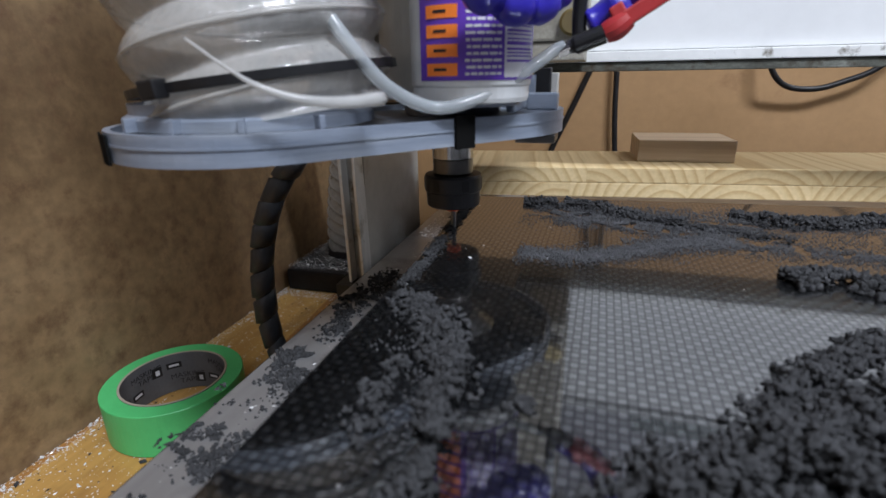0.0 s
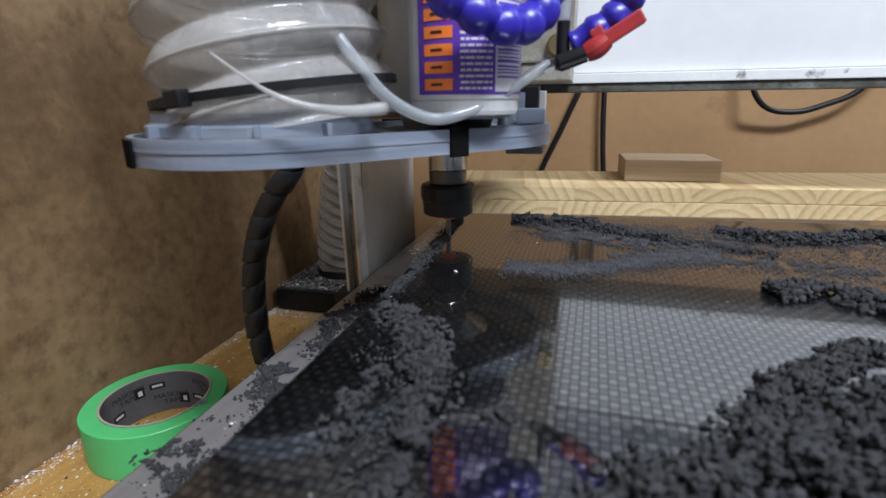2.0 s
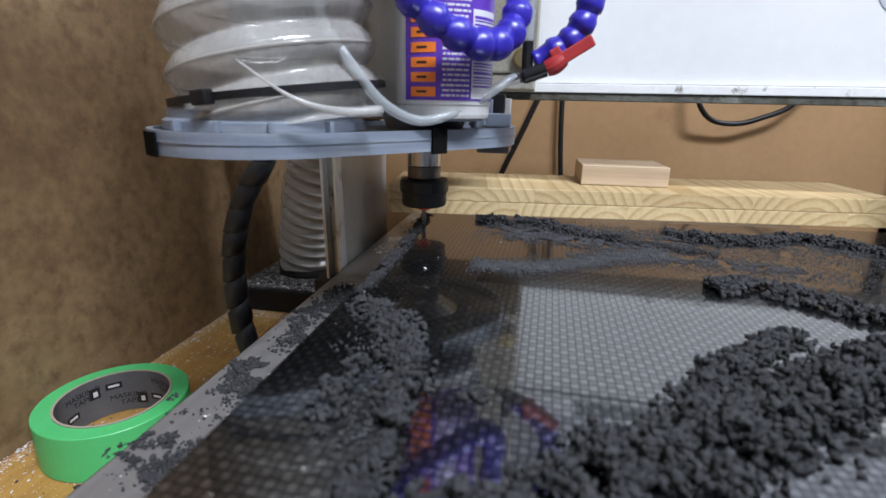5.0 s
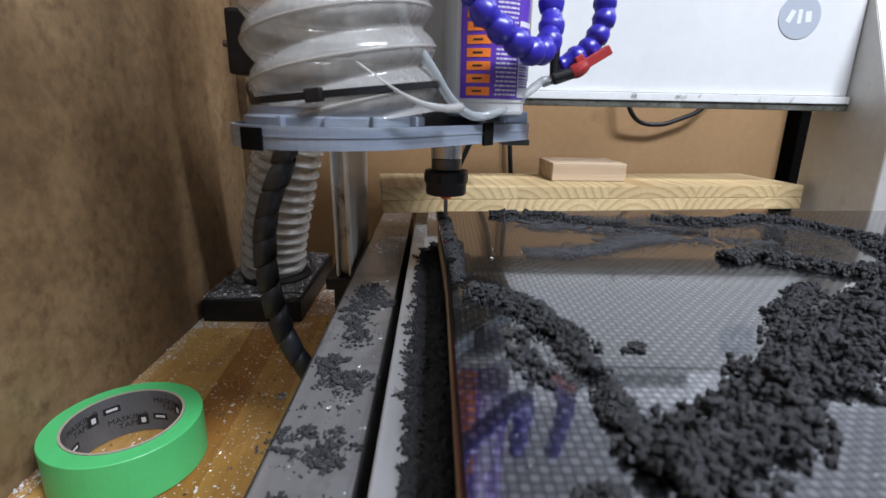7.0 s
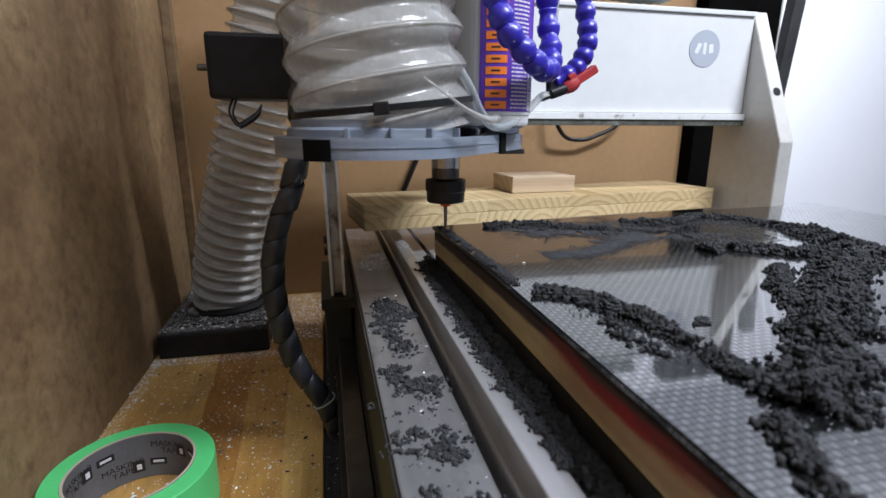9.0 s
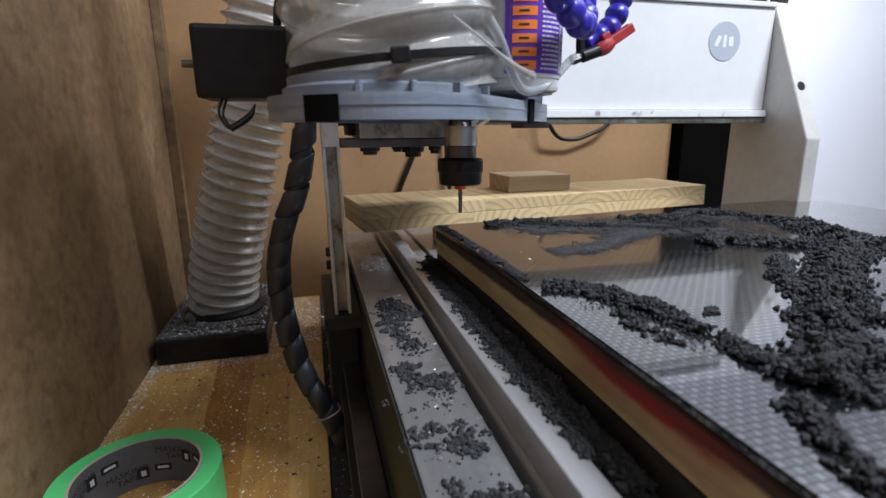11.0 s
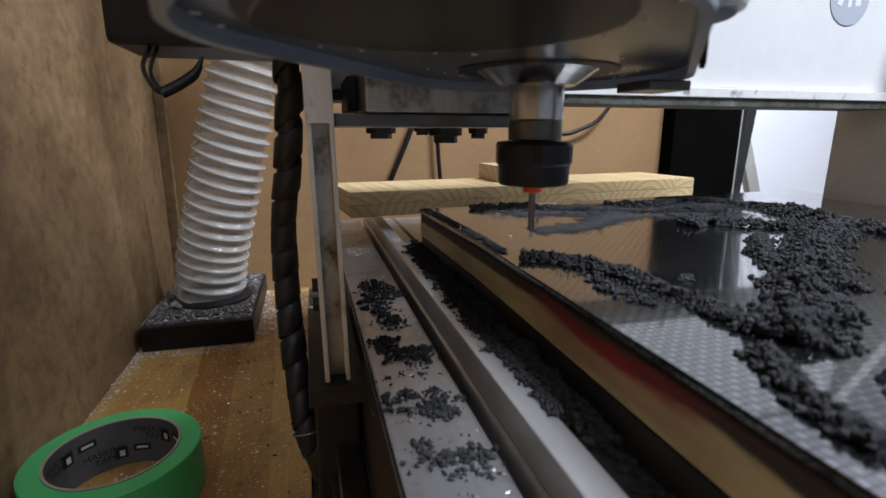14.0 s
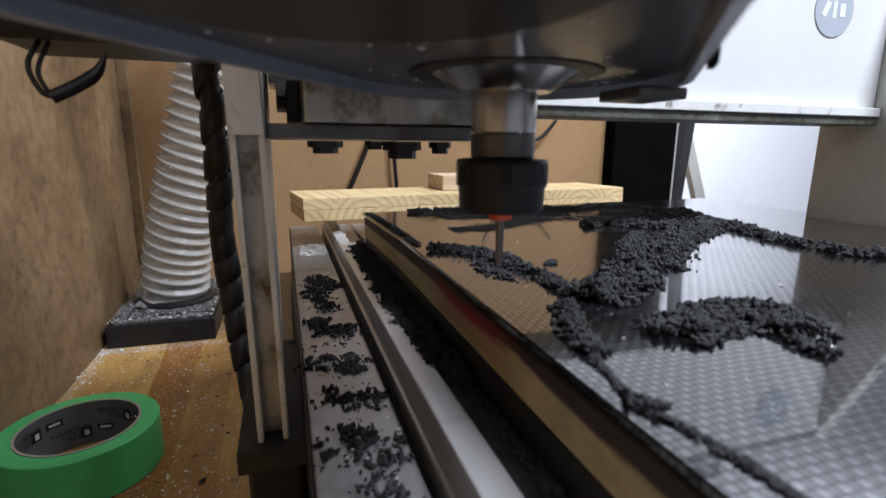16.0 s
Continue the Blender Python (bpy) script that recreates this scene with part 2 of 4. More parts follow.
# Grey keeps the light bounced by the unseen walls low.
unseen_wall_grey = mottled("unseen_wall_grey", [(0.3, (0.2, 0.2, 0.21)), (0.7, (0.26, 0.26, 0.27))], 1.5, 0.85, relief=0.0)
floor_paint = mottled("concrete", [(0.3, (0.10, 0.10, 0.10)), (0.7, (0.16, 0.155, 0.15))], 3, 0.7, fine=0.1)
black_steel = mottled("black_steel", [(0.3, (0.012, 0.012, 0.013)), (0.7, (0.03, 0.03, 0.031))], 20, 0.45, fine=0.1, relief=0.1)
black_plastic = mottled("black_plastic", [(0.3, (0.006, 0.006, 0.007)), (0.7, (0.014, 0.014, 0.015))], 60, 0.42, relief=0.08, Specular_IOR_Level=0.3)
nut_black = mottled("black_oxide", [(0.3, (0.014, 0.014, 0.016)), (0.7, (0.026, 0.026, 0.03))], 40, 0.38, 0.3, relief=0.05)
chrome = mottled("ground_steel", [(0.3, (0.52, 0.5, 0.48)), (0.7, (0.66, 0.65, 0.63))], 30, 0.18, 1.0, stretch=(1, 1, 6), relief=0.03, depth=0.0001)
dull_steel = mottled("dull_steel", [(0.3, (0.12, 0.115, 0.11)), (0.7, (0.2, 0.19, 0.18))], 40, 0.3, 0.9, relief=0.06)
carbide = material("carbide", (0.22, 0.22, 0.23), 0.3, 0.9)
orange = material("orange_plastic", (0.75, 0.085, 0.02), 0.4)
red = mottled("red_plastic", [(0.3, (0.30, 0.02, 0.022)), (0.7, (0.40, 0.035, 0.035))], 60, 0.4, relief=0.05)
blue = mottled("blue_plastic", [(0.3, (0.022, 0.016, 0.28)), (0.7, (0.034, 0.024, 0.37))], 60, 0.32, relief=0.04)
print_plastic = mottled("printed_plastic", [(0.3, (0.20, 0.24, 0.31)), (0.55, (0.27, 0.31, 0.38)), (0.75, (0.40, 0.44, 0.49))], 28, 0.3, stretch=(0.5, 0.5, 9), fine=0.08,
                        relief=0.3, depth=0.0003, Transmission_Weight=0.3)
shoe_under = mottled("dark_underside", [(0.3, (0.028, 0.031, 0.038)), (0.7, (0.070, 0.074, 0.085))], 16, 0.26, fine=0.1, relief=0.1)
tape_green = mottled("green_tape", [(0.3, (0.07, 0.46, 0.145)), (0.7, (0.088, 0.52, 0.17))], 30, 0.42, fine=0.03, relief=0.06)
card = mottled("core_card", [(0.3, (0.085, 0.085, 0.09)), (0.7, (0.12, 0.12, 0.125))], 40, 0.6, fine=0.06)
card_edge = material("core_card_edge", (0.36, 0.30, 0.24), 0.8)
print_black = material("print_black", (0.012, 0.012, 0.012), 0.6)
print_white = material("print_white", (0.62, 0.62, 0.64), 0.6)
board_black = mottled("recess_board_black", [(0.3, (0.012, 0.012, 0.012)), (0.7, (0.03, 0.029, 0.027))], 30, 0.5, fine=0.2, relief=0.3)
cabinet_black = mottled("cabinet_black", [(0.3, (0.0025, 0.0024, 0.0023)), (0.7, (0.004, 0.0038, 0.0036))], 20, 0.95, relief=0.05, Specular_IOR_Level=0.02)
dust_fine = mottled("fine_carbon_dust", [(0.3, (0.04, 0.041, 0.044)), (0.7, (0.085, 0.086, 0.092))], 150, 0.95, fine=0.3, relief=0.9, depth=0.0008)
label_violet = mottled("violet_label", [(0.3, (0.10, 0.035, 0.36)), (0.7, (0.13, 0.05, 0.42))], 30, 0.35, relief=0.03)
label_orange = material("orange_label", (0.85, 0.21, 0.03), 0.4)
bottle_white = material("bottle_plastic", (0.62, 0.63, 0.63), 0.3, Transmission_Weight=0.1)
def see_through(m, cover):
    """Lets part of the light straight through a thin wall."""
    n, l, b = nodes_of(m)
    out = n["Material Output"]
    clear = n.new("ShaderNodeBsdfTransparent")
    clear.inputs[0].default_value = (0.93, 0.92, 0.9, 1)
    x = n.new("ShaderNodeMixShader")
    x.inputs[0].default_value = cover
    l.new(clear.outputs[0], x.inputs[1])
    l.new(b.outputs[0], x.inputs[2])
    l.new(x.outputs[0], out.inputs["Surface"])
    return m


hose_clear = see_through(mottled("clear_hose", [(0.3, (0.40, 0.395, 0.38)), (0.7, (0.60, 0.60, 0.58))], 24, 0.1, stretch=(1, 1, 0.4), fine=0.08, relief=0.35, depth=0.0012, Specular_IOR_Level=1.0), 0.48)
# Pale tone puts the highlight along the rib crests into the colour.
hose_rib = see_through(material("hose_spiral", (0.50, 0.49, 0.465), 0.12, Specular_IOR_Level=0.9), 0.5)
tube_clear = see_through(material("clear_tube", (0.52, 0.57, 0.60), 0.12, Specular_IOR_Level=0.9), 0.42)
tie_white = see_through(material("white_tie", (0.5, 0.5, 0.49), 0.2, Specular_IOR_Level=0.8), 0.5)
sleeve = mottled("spiral_wrap", [(0.3, (0.013, 0.015, 0.019)), (0.7, (0.038, 0.043, 0.053))], 26, 0.4, fine=0.15, relief=0.3)
chain_green = mottled("chain_plastic", [(0.3, (0.05, 0.075, 0.075)), (0.7, (0.11, 0.14, 0.14))], 60, 0.45, relief=0.05)
brass = material("brass", (0.45, 0.36, 0.17), 0.35, 1.0)
yellow = material("yellow_plastic", (0.6, 0.45, 0.03), 0.5)
swarf = material("bright_swarf", (0.82, 0.82, 0.83), 0.3, 0.3)
dust_dark = mottled("carbon_dust", [(0.3, (0.020, 0.0205, 0.022)), (0.7, (0.058, 0.059, 0.063))], 150, 0.95, fine=0.3, relief=0.9, depth=0.0012)
dust_grey = mottled("settled_dust", [(0.3, (0.05, 0.05, 0.052)), (0.5, (0.14, 0.14, 0.14)), (0.72, (0.35, 0.34, 0.33))], 160, 0.9, fine=0.4, relief=0.6, depth=0.0008)


def carbon_weave():
    """Glossy carbon sheet: a plain weave of 3 mm tows under clear resin."""
    m = material("carbon_sheet", (0.02, 0.021, 0.023), 0.12, 0.0)
    n, l, b = nodes_of(m)
    v = coords(m, (345, 310, 345), (0, 0, radians(1.0)))
    ch = n.new("ShaderNodeTexChecker")
    ch.inputs["Scale"].default_value = 1.0
    l.new(v, ch.inputs["Vector"])
    sep = n.new("ShaderNodeSeparateXYZ")
    l.new(v, sep.inputs[0])

    def arch(s):
        k = n.new("ShaderNodeMath")
        k.operation = "MULTIPLY"
        k.inputs[1].default_value = math.pi
        l.new(s, k.inputs[0])
        q = n.new("ShaderNodeMath")
        q.operation = "SINE"
        l.new(k.outputs[0], q.inputs[0])
        a = n.new("ShaderNodeMath")
        a.operation = "ABSOLUTE"
        l.new(q.outputs[0], a.inputs[0])
        return a.outputs[0]

    ax, ay = arch(sep.outputs["X"]), arch(sep.outputs["Y"])
    h = mix(m, ch.outputs["Fac"], ax, ay)
    tow = mix(m, 1.0, *(ramp(m, q, [(0.08, (0.0, 0.0, 0.0)), (0.52, (1.0, 1.0, 1.0))]) for q in (ax, ay)), "MULTIPLY")
    col = mix(m, ch.outputs["Fac"], (0.03, 0.031, 0.033), (0.075, 0.077, 0.08))
    col = mix(m, tow, (0.006, 0.006, 0.007), col)
    uneven = noise_tex(m, coords(m), 210, 3, 0.6)
    col = mix(m, 1.0, col, ramp(m, uneven, [(0.3, (0.55, 0.55, 0.55)), (0.7, (1.4, 1.4, 1.4))]), "MULTIPLY")
    film = noise_tex(m, coords(m), 26, 6, 0.6)
    col = mix(m, ramp(m, film, [(0.5, (0, 0, 0)), (0.8, (0.2, 0.2, 0.2))]), col, (0.12, 0.12, 0.125))
    l.new(col, b.inputs["Base Color"])
    l.new(ramp(m, film, [(0.35, (0.13,) * 3), (0.7, (0.22,) * 3)]), b.inputs["Roughness"])
    bump(m, h, 0.35, 0.0001)
    b.inputs["Metallic"].default_value = 0.85
    skin = mix(m, ch.outputs["Fac"], (0.76, 0.76, 0.76), (1.0, 1.0, 1.0))
    l.new(mix(m, tow, (0.34, 0.34, 0.34), skin), b.inputs["Coat Weight"])
    b.inputs["Coat IOR"].default_value = 2.4
    b.inputs["Coat Roughness"].default_value = 0.05
    return m


carbon = carbon_weave()


# ---- mesh helpers ----
def part(name, bm, mat, parent=None, label="", smooth=False, at=None):
    me = bpy.data.meshes.new(name)
    bm.to_mesh(me)
    bm.free()
    if smooth:
        for p in me.polygons:
            p.use_smooth = True
    for k in (mat if isinstance(mat, (list, tuple)) else [mat]):
        me.materials.append(k)
    ob = new(name, me)
    if parent is not None:
        ob.parent = parent
    if at is not None:
        ob.matrix_basis = at
    if label:
        ob["label"] = label
    return ob


def thing(name, label, category, m=None, group=""):
    ob = new(name)
    ob.empty_display_size = 0.02
    if m is not None:
        ob.matrix_basis = m
    return tagged(ob, label, category, group)


def box(lo, hi, bevel=0.0, bm=None, m=None):
    bm = bm or bmesh.new()
    c = [(a + b) / 2 for a, b in zip(lo, hi)]
    s = [b - a for a, b in zip(lo, hi)]
    t = bmesh.new()
    bmesh.ops.create_cube(t, size=1, matrix=Matrix.LocRotScale(c, None, s))
    if bevel:
        bmesh.ops.bevel(t, geom=t.edges[:], offset=bevel, segments=2, affect="EDGES", profile=0.6)
    if m is not None:
        bmesh.ops.transform(t, matrix=m, verts=t.verts)
    merge(bm, t)
    return bm


def merge(bm, t):
    me = bpy.data.meshes.new("t")
    t.to_mesh(me)
    t.free()
    bm.from_mesh(me)
    bpy.data.meshes.remove(me)


def lathe(profile, steps=40, bm=None, m=None, closed=False):
    """Turns a profile of (radius, height) about z."""
    t = bmesh.new()
    rings = []
    for rr, z in profile:
        rings.append([t.verts.new((rr * math.cos(2 * math.pi * i / steps), rr * math.sin(2 * math.pi * i / steps), z)) for i in range(steps)])
    pairs = list(zip(rings, rings[1:])) + ([(rings[-1], rings[0])] if closed else [])
    for a, b in pairs:
        for i in range(steps):
            j = (i + 1) % steps
            t.faces.new((a[i], a[j], b[j], b[i]))
    if not closed:
        t.faces.new(rings[0][::-1])
        t.faces.new(rings[-1])
    if m is not None:
        bmesh.ops.transform(t, matrix=m, verts=t.verts)
    if bm is None:
        return t
    merge(bm, t)
    return bm


def spline(points, n):
    """Catmull-Rom points along a few given ones."""
    p = [Vector(q) for q in points]
    p = [p[0] * 2 - p[1]] + p + [p[-1] * 2 - p[-2]]
    out = []
    segs = len(p) - 3
    for k in range(n + 1):
        u = k / n * segs
        i = min(int(u), segs - 1)
        f = u - i
        a, b, c, d = p[i:i + 4]
        out.append(0.5 * ((2 * b) + (c - a) * f + (2 * a - 5 * b + 4 * c - d) * f * f + (3 * b - a - 3 * c + d) * f ** 3))
    return out


def sweep(path, radius, sides=12, bm=None):
    """A round tube along a path; radius: number or function of (step share)."""
    t = bmesh.new()
    rings = []
    up = Vector((0.13, 0.31, 0.94)).normalized()
    for k, q in enumerate(path):
        d = (path[min(k + 1, len(path) - 1)] - path[max(k - 1, 0)]).normalized()
        a = (up - d * up.dot(d))
        if a.length < 0.05:
            a = Vector((1, 0, 0)) - d * d.x
        a.normalize()
        b = d.cross(a)
        up = a
        rr = radius(k / (len(path) - 1)) if callable(radius) else radius
        rings.append([t.verts.new(q + (a * math.cos(2 * math.pi * i / sides) + b * math.sin(2 * math.pi * i / sides)) * rr) for i in range(sides)])
    for a, b in zip(rings, rings[1:]):
        for i in range(sides):
            j = (i + 1) % sides
            t.faces.new((a[i], a[j], b[j], b[i]))
    t.faces.new(rings[0][::-1])
    t.faces.new(rings[-1])
    if bm is None:
        return t
    merge(bm, t)
    return bm


def prism(outline, z0, z1, bevel=0.0):
    """An upright slab over an outline of (x, y)."""
    t = bmesh.new()
    low = [t.verts.new((x, y, z0)) for x, y in outline]
    f = t.faces.new(low)
    up = bmesh.ops.extrude_face_region(t, geom=[f])
    bmesh.ops.translate(t, vec=(0, 0, z1 - z0), verts=[v for v in up["geom"] if isinstance(v, bmesh.types.BMVert)])
    bmesh.ops.recalc_face_normals(t, faces=t.faces)
    if bevel:
        bmesh.ops.bevel(t, geom=[e for e in t.edges if abs(e.verts[0].co.z - e.verts[1].co.z) < 1e-6], offset=bevel, segments=2, affect="EDGES")
    return t


def patch(radius, a0, a1, z0, z1, depth=0.0003, steps=8):
    """A thin curved piece on a cylinder, angles in degrees."""
    t = bmesh.new()
    cols = []
    for k in range(steps + 1):
        a = radians(a0 + (a1 - a0) * k / steps)
        c, s = math.cos(a), math.sin(a)
        cols.append([t.verts.new((rr * c, rr * s, z)) for rr, z in ((radius, z0), (radius + depth, z0), (radius + depth, z1), (radius, z1))])
    for a, b in zip(cols, cols[1:]):
        for i in range(4):
            j = (i + 1) % 4
            t.faces.new((a[i], b[i], b[j], a[j]))
    t.faces.new(cols[0])
    t.faces.new(cols[-1][::-1])
    bmesh.ops.recalc_face_normals(t, faces=t.faces)
    return t


# ---- room ----
def slab(name, lo, hi, mat, bevel=0.0, label="", parent=None):
    ob = part(name, box(lo, hi, bevel), mat, parent)
    return tagged(ob, label, kind="structure") if parent is None else ob


# Only the north wall is in view; the others are added to shape bounce.
slab("floor", (-2.2, -2.2, -0.9), (5.4, 2.8, -0.8), floor_paint, label="unseen dark floor added to keep bounced light low")
slab("wall_north", (-2.2, 2.6, -0.8), (5.4, 2.7, 1.7), room_paint, label="unseen white wall added to close the room behind the machine")
slab("wall_south", (-2.2, -2.2, -0.8), (5.4, -2.1, 1.7), unseen_wall_grey, label="unseen grey wall added to keep bounced light low")
slab("wall_east", (5.3, -2.1, -0.8), (5.4, 2.6, 1.7), room_paint, label="unseen white wall added to close the room")
slab("wall_west", (-2.2, -2.1, -0.8), (-2.1, 2.6, 1.7), unseen_wall_grey, label="unseen grey wall added to keep bounced light low")
slab("ceiling", (-2.2, -2.2, 1.7), (5.4, 2.8, 1.8), room_paint, label="unseen white ceiling added to close the room")

# ---- enclosure ----
slab("wall_left", (-0.268, -0.6, -0.03), (-0.25, 1.02, 0.95), hardboard, 0.0015, "brown stained hardboard side wall of the machine enclosure")
slab("wall_back", (-0.2495, 1.0, -0.03), (0.63, 1.018, 0.56), mdf, 0.0015, "plain brown fibreboard back wall of the enclosure")
slab("trim", (-0.2495, 0.985, 0.0005), (-0.236, 0.9995, 0.555), hardboard, 0.001, "narrow dark corner batten")
slab("machine_bench", (-0.268, -0.6, -0.8), (0.75, 1.018, -0.031), black_steel, 0.002, "dark steel bench that carries the machine")


def base_boards():
    base = tagged(part("base_board", box((-0.2495, -0.6, -0.03), (-0.048, 0.999, 0.0), 0.001), base_wood), "worn orange-brown plywood base with swarf on it", kind="structure")
    tagged(part("base_tray", box((-0.0475, -0.6, -0.03), (0.62, 0.999, -0.004), 0.001), dust_dark), "black dusty tray under the machine bed", kind="structure")
    return base


base_boards()


# ---- machine bed ----
def machine_bed():
    bed = thing("machine_bed", "grey aluminium slotted machine bed dusted with black carbon", "machine bed")
    part("slot_rail", box((-0.011, -0.4, 0.1), (0.0285, 0.86, 0.137), 0.0012), dusty_aluminium, bed)
    part("slot_rail", box((0.0345, -0.4, 0.1), (0.075, 0.86, 0.1372), 0.0018), aluminium, bed)
    part("raised_bar", box((0.0370, -0.4, 0.1373), (0.0505, 0.86, 0.1535), 0.0012), aluminium, bed)
    x = 0.08
    while x < 0.56:
        part("slot_rail", box((x, -0.4, 0.1), (x + 0.041, 0.86, 0.137), 0.0012), aluminium, bed)
        x += 0.047
    part("slot_floor", box((-0.002, -0.4, 0.07), (0.575, 0.86, 0.0995)), black_steel, bed)
    # Thin sheet added to darken the rail's left side.
    part("side_sheet", box((-0.0126, -0.4, 0.07), (-0.0112, 0.86, 0.1355), 0.0003), near_black, bed, "thin near-black sheet added on the rail's side")
    part("side_beam", box((-0.014, -0.4, 0.012), (0.012, 0.86, 0.0695), 0.002), near_black, bed)
    part("side_beam", box((0.56, -0.4, 0.012), (0.58, 0.86, 0.0695), 0.002), dull_steel, bed)
    part("foot", box((-0.011, -0.38, -0.004), (0.014, -0.3, 0.0115)), black_steel, bed)
    part("foot", box((-0.011, 0.7, -0.004), (0.014, 0.78, 0.0115)), black_steel, bed)
    part("guide_rail", box((-0.034, -0.4, 0.03), (-0.0145, 0.86, 0.045), 0.001), near_black, bed)
    part("guide_rail", box((-0.03, -0.4, 0.058), (-0.0145, 0.86, 0.066), 0.001), dull_steel, bed)
    return bed


machine_bed()


def spoil_board():
    outline = [(0.0668, -0.35), (0.536, -0.35), (0.528, 0.618), (0.0612, 0.590), (0.0658, 0.45)]
    ob = part("spoil_board", prism(outline, 0.1652, 0.1868, 0.0008), edge_wood)
    # Near-black board whose colour takes in the recess's shade and dust.
    low = part("lower_board", prism([(x + 0.0006 if x < 0.3 else x, y) for x, y in outline], 0.1374, 0.1650, 0.0008), board_black)
    tagged(low, "near-black board for the shaded, dusty recess under the spoil board", "board")
    return tagged(ob, "pale wooden spoil board with red paint on its edge", "board")


spoil_board()
tagged(part("carbon_sheet", prism([(0.068, -0.36), (0.545, -0.36), (0.535, 0.632), (0.0595, 0.593), (0.0665, 0.45)], 0.187, 0.1905, 0.0007), carbon), "glossy black woven carbon fibre sheet, partly cut", "sheet")


# ---- timber stop ----
def stop_timbers():
    m = pose(0.004, 0.680, 0, 0, 0, 7.2)
    for z0, z1, dx in ((0.1695, 0.1830, 0.0), (0.18305, 0.1972, -0.0006)):
        ob = part("pine_plank", box((dx, 0, z0), (0.490 + dx, 0.107, z1), 0.0011), pine, None, at=m)
        tagged(ob, "pale pine plank lying across the machine bed", "plank", "stacked planks")
    ob = part("wood_block", box((0, 0, 0.1976), (0.087, 0.066, 0.2180), 0.001), pine_block, None, at=pose(0.1935, 0.7420, 0, 0, 0, 2.5))
    tagged(ob, "small sawn wood block on the pine plank", "block")
    ob = part("spacer_batten", box((0.1, 0.03, 0.1374), (0.42, 0.06, 0.1691), 0.001), pine_block, None, at=m)
    tagged(ob, "rough batten under the pine planks", "batten")


stop_timbers()


# ---- gantry (space: y from the spindle's axis) ----
def gantry():
    g = thing("gantry", "white painted moving gantry of a small milling machine", "gantry")
    part("beam", box((-0.022, 0.1585, 0.2965), (0.5, 0.2, 0.413), 0.001), white_paint, g)
    part("beam_lip", box((-0.018, 0.152, 0.2882), (0.5, 0.198, 0.2960), 0.0008), worn_paint, g)
    part("beam_base", box((-0.018, 0.154, 0.2810), (0.5, 0.197, 0.2880), 0.0008), grimy, g, "stained dark underside")
    part("beam_cap", box((-0.018, 0.1555, 0.4135), (0.5, 0.2, 0.419), 0.001), white_paint, g)

    def side(x0, x1, mat, front, slope):
        t = bmesh.new()
        outline = [(front, 0.12), (front + 0.002, 0.262), (front + slope, 0.42), (0.206, 0.42), (0.206, 0.12)]
        vs = [t.verts.new((x0, y, z)) for y, z in outline]
        f = t.faces.new(vs)
        up = bmesh.ops.extrude_face_region(t, geom=[f])
        bmesh.ops.translate(t, vec=(x1 - x0, 0, 0), verts=[v for v in up["geom"] if isinstance(v, bmesh.types.BMVert)])
        bmesh.ops.recalc_face_normals(t, faces=t.faces)
        bmesh.ops.bevel(t, geom=t.edges[:], offset=0.0008, segments=2, affect="EDGES")
        return part("side_plate", t, mat, g)

    side(0.5005, 0.5205, plate_metal, 0.092, 0.070)
    side(-0.0335, -0.0230, plate_metal, 0.072, 0.068)
    # Raised black disc paints the dark inside of a screw hole.
    hole = lathe([(0.005, 0), (0.0055, 0.0006), (0.0045, 0.0009)], 20, m=pose(0.5105, 0.1200, 0.322, 67, 0, 0))
    part("hole_disc", hole, black_plastic, g)
    # channel strip on the left side plate's front edge, leaning a little
    def leaning(t):
        for v in t.verts:
            v.co.x -= 0.0035 * (v.co.z - 0.12) / 0.185
        return t

    t = box((-0.0345, 0.056, 0.12), (-0.0318, 0.0712, 0.305), 0.0005)
    box((-0.0229, 0.056, 0.12), (-0.0204, 0.0712, 0.305), 0.0005, t)
    strip = part("channel_strip", leaning(t), strip_metal, g, "aluminium channel with greasy inside")
    part("channel_web", leaning(box((-0.0317, 0.0655, 0.12), (-0.0230, 0.0712, 0.305))), greasy, strip)
    part("strip_head", leaning(box((-0.0345, 0.0538, 0.264), (-0.0204, 0.0558, 0.31), 0.0006)), strip_metal, g)
    part("carriage", box((-0.044, 0.05, 0.108), (-0.0115, 0.19, 0.1195), 0.001), near_black, g)
    part("carriage_block", box((-0.042, 0.075, 0.03), (-0.0145, 0.17, 0.1075), 0.002), black_steel, g)
    for z in (0.158, 0.17):
        part("screw_head", lathe([(0.0042, 0), (0.0042, 0.004), (0.0036, 0.005)], 14, m=pose(-0.039, 0.085, z, 0, 90, 0)), black_steel, g)
    # bearing bracket under the cross carriage
    part("cross_bracket", box((-0.006, 0.062, 0.270), (0.092, 0.15, 0.300), 0.0012), greasy, g)
    part("bracket_step", box((-0.022, 0.066, 0.2625), (0.098, 0.148, 0.2695), 0.001), dull_steel, g)
    part("cross_rail", box((-0.0125, 0.10, 0.272), (-0.0065, 0.155, 0.292), 0.001), black_steel, g)
    for x, rr, d in ((0.004, 0.0085, 0.006), (0.042, 0.010, 0.0085), (0.062, 0.006, 0.006), (0.028, 0.005, 0.004)):
        t = lathe([(rr, 0), (rr, -d * 0.5), (rr * 0.72, -d * 0.55), (rr * 0.72, -d), (rr * 0.6, -d)], 6, m=pose(x, 0.078, 0.2620))
        part("bolt", t, black_steel, g)
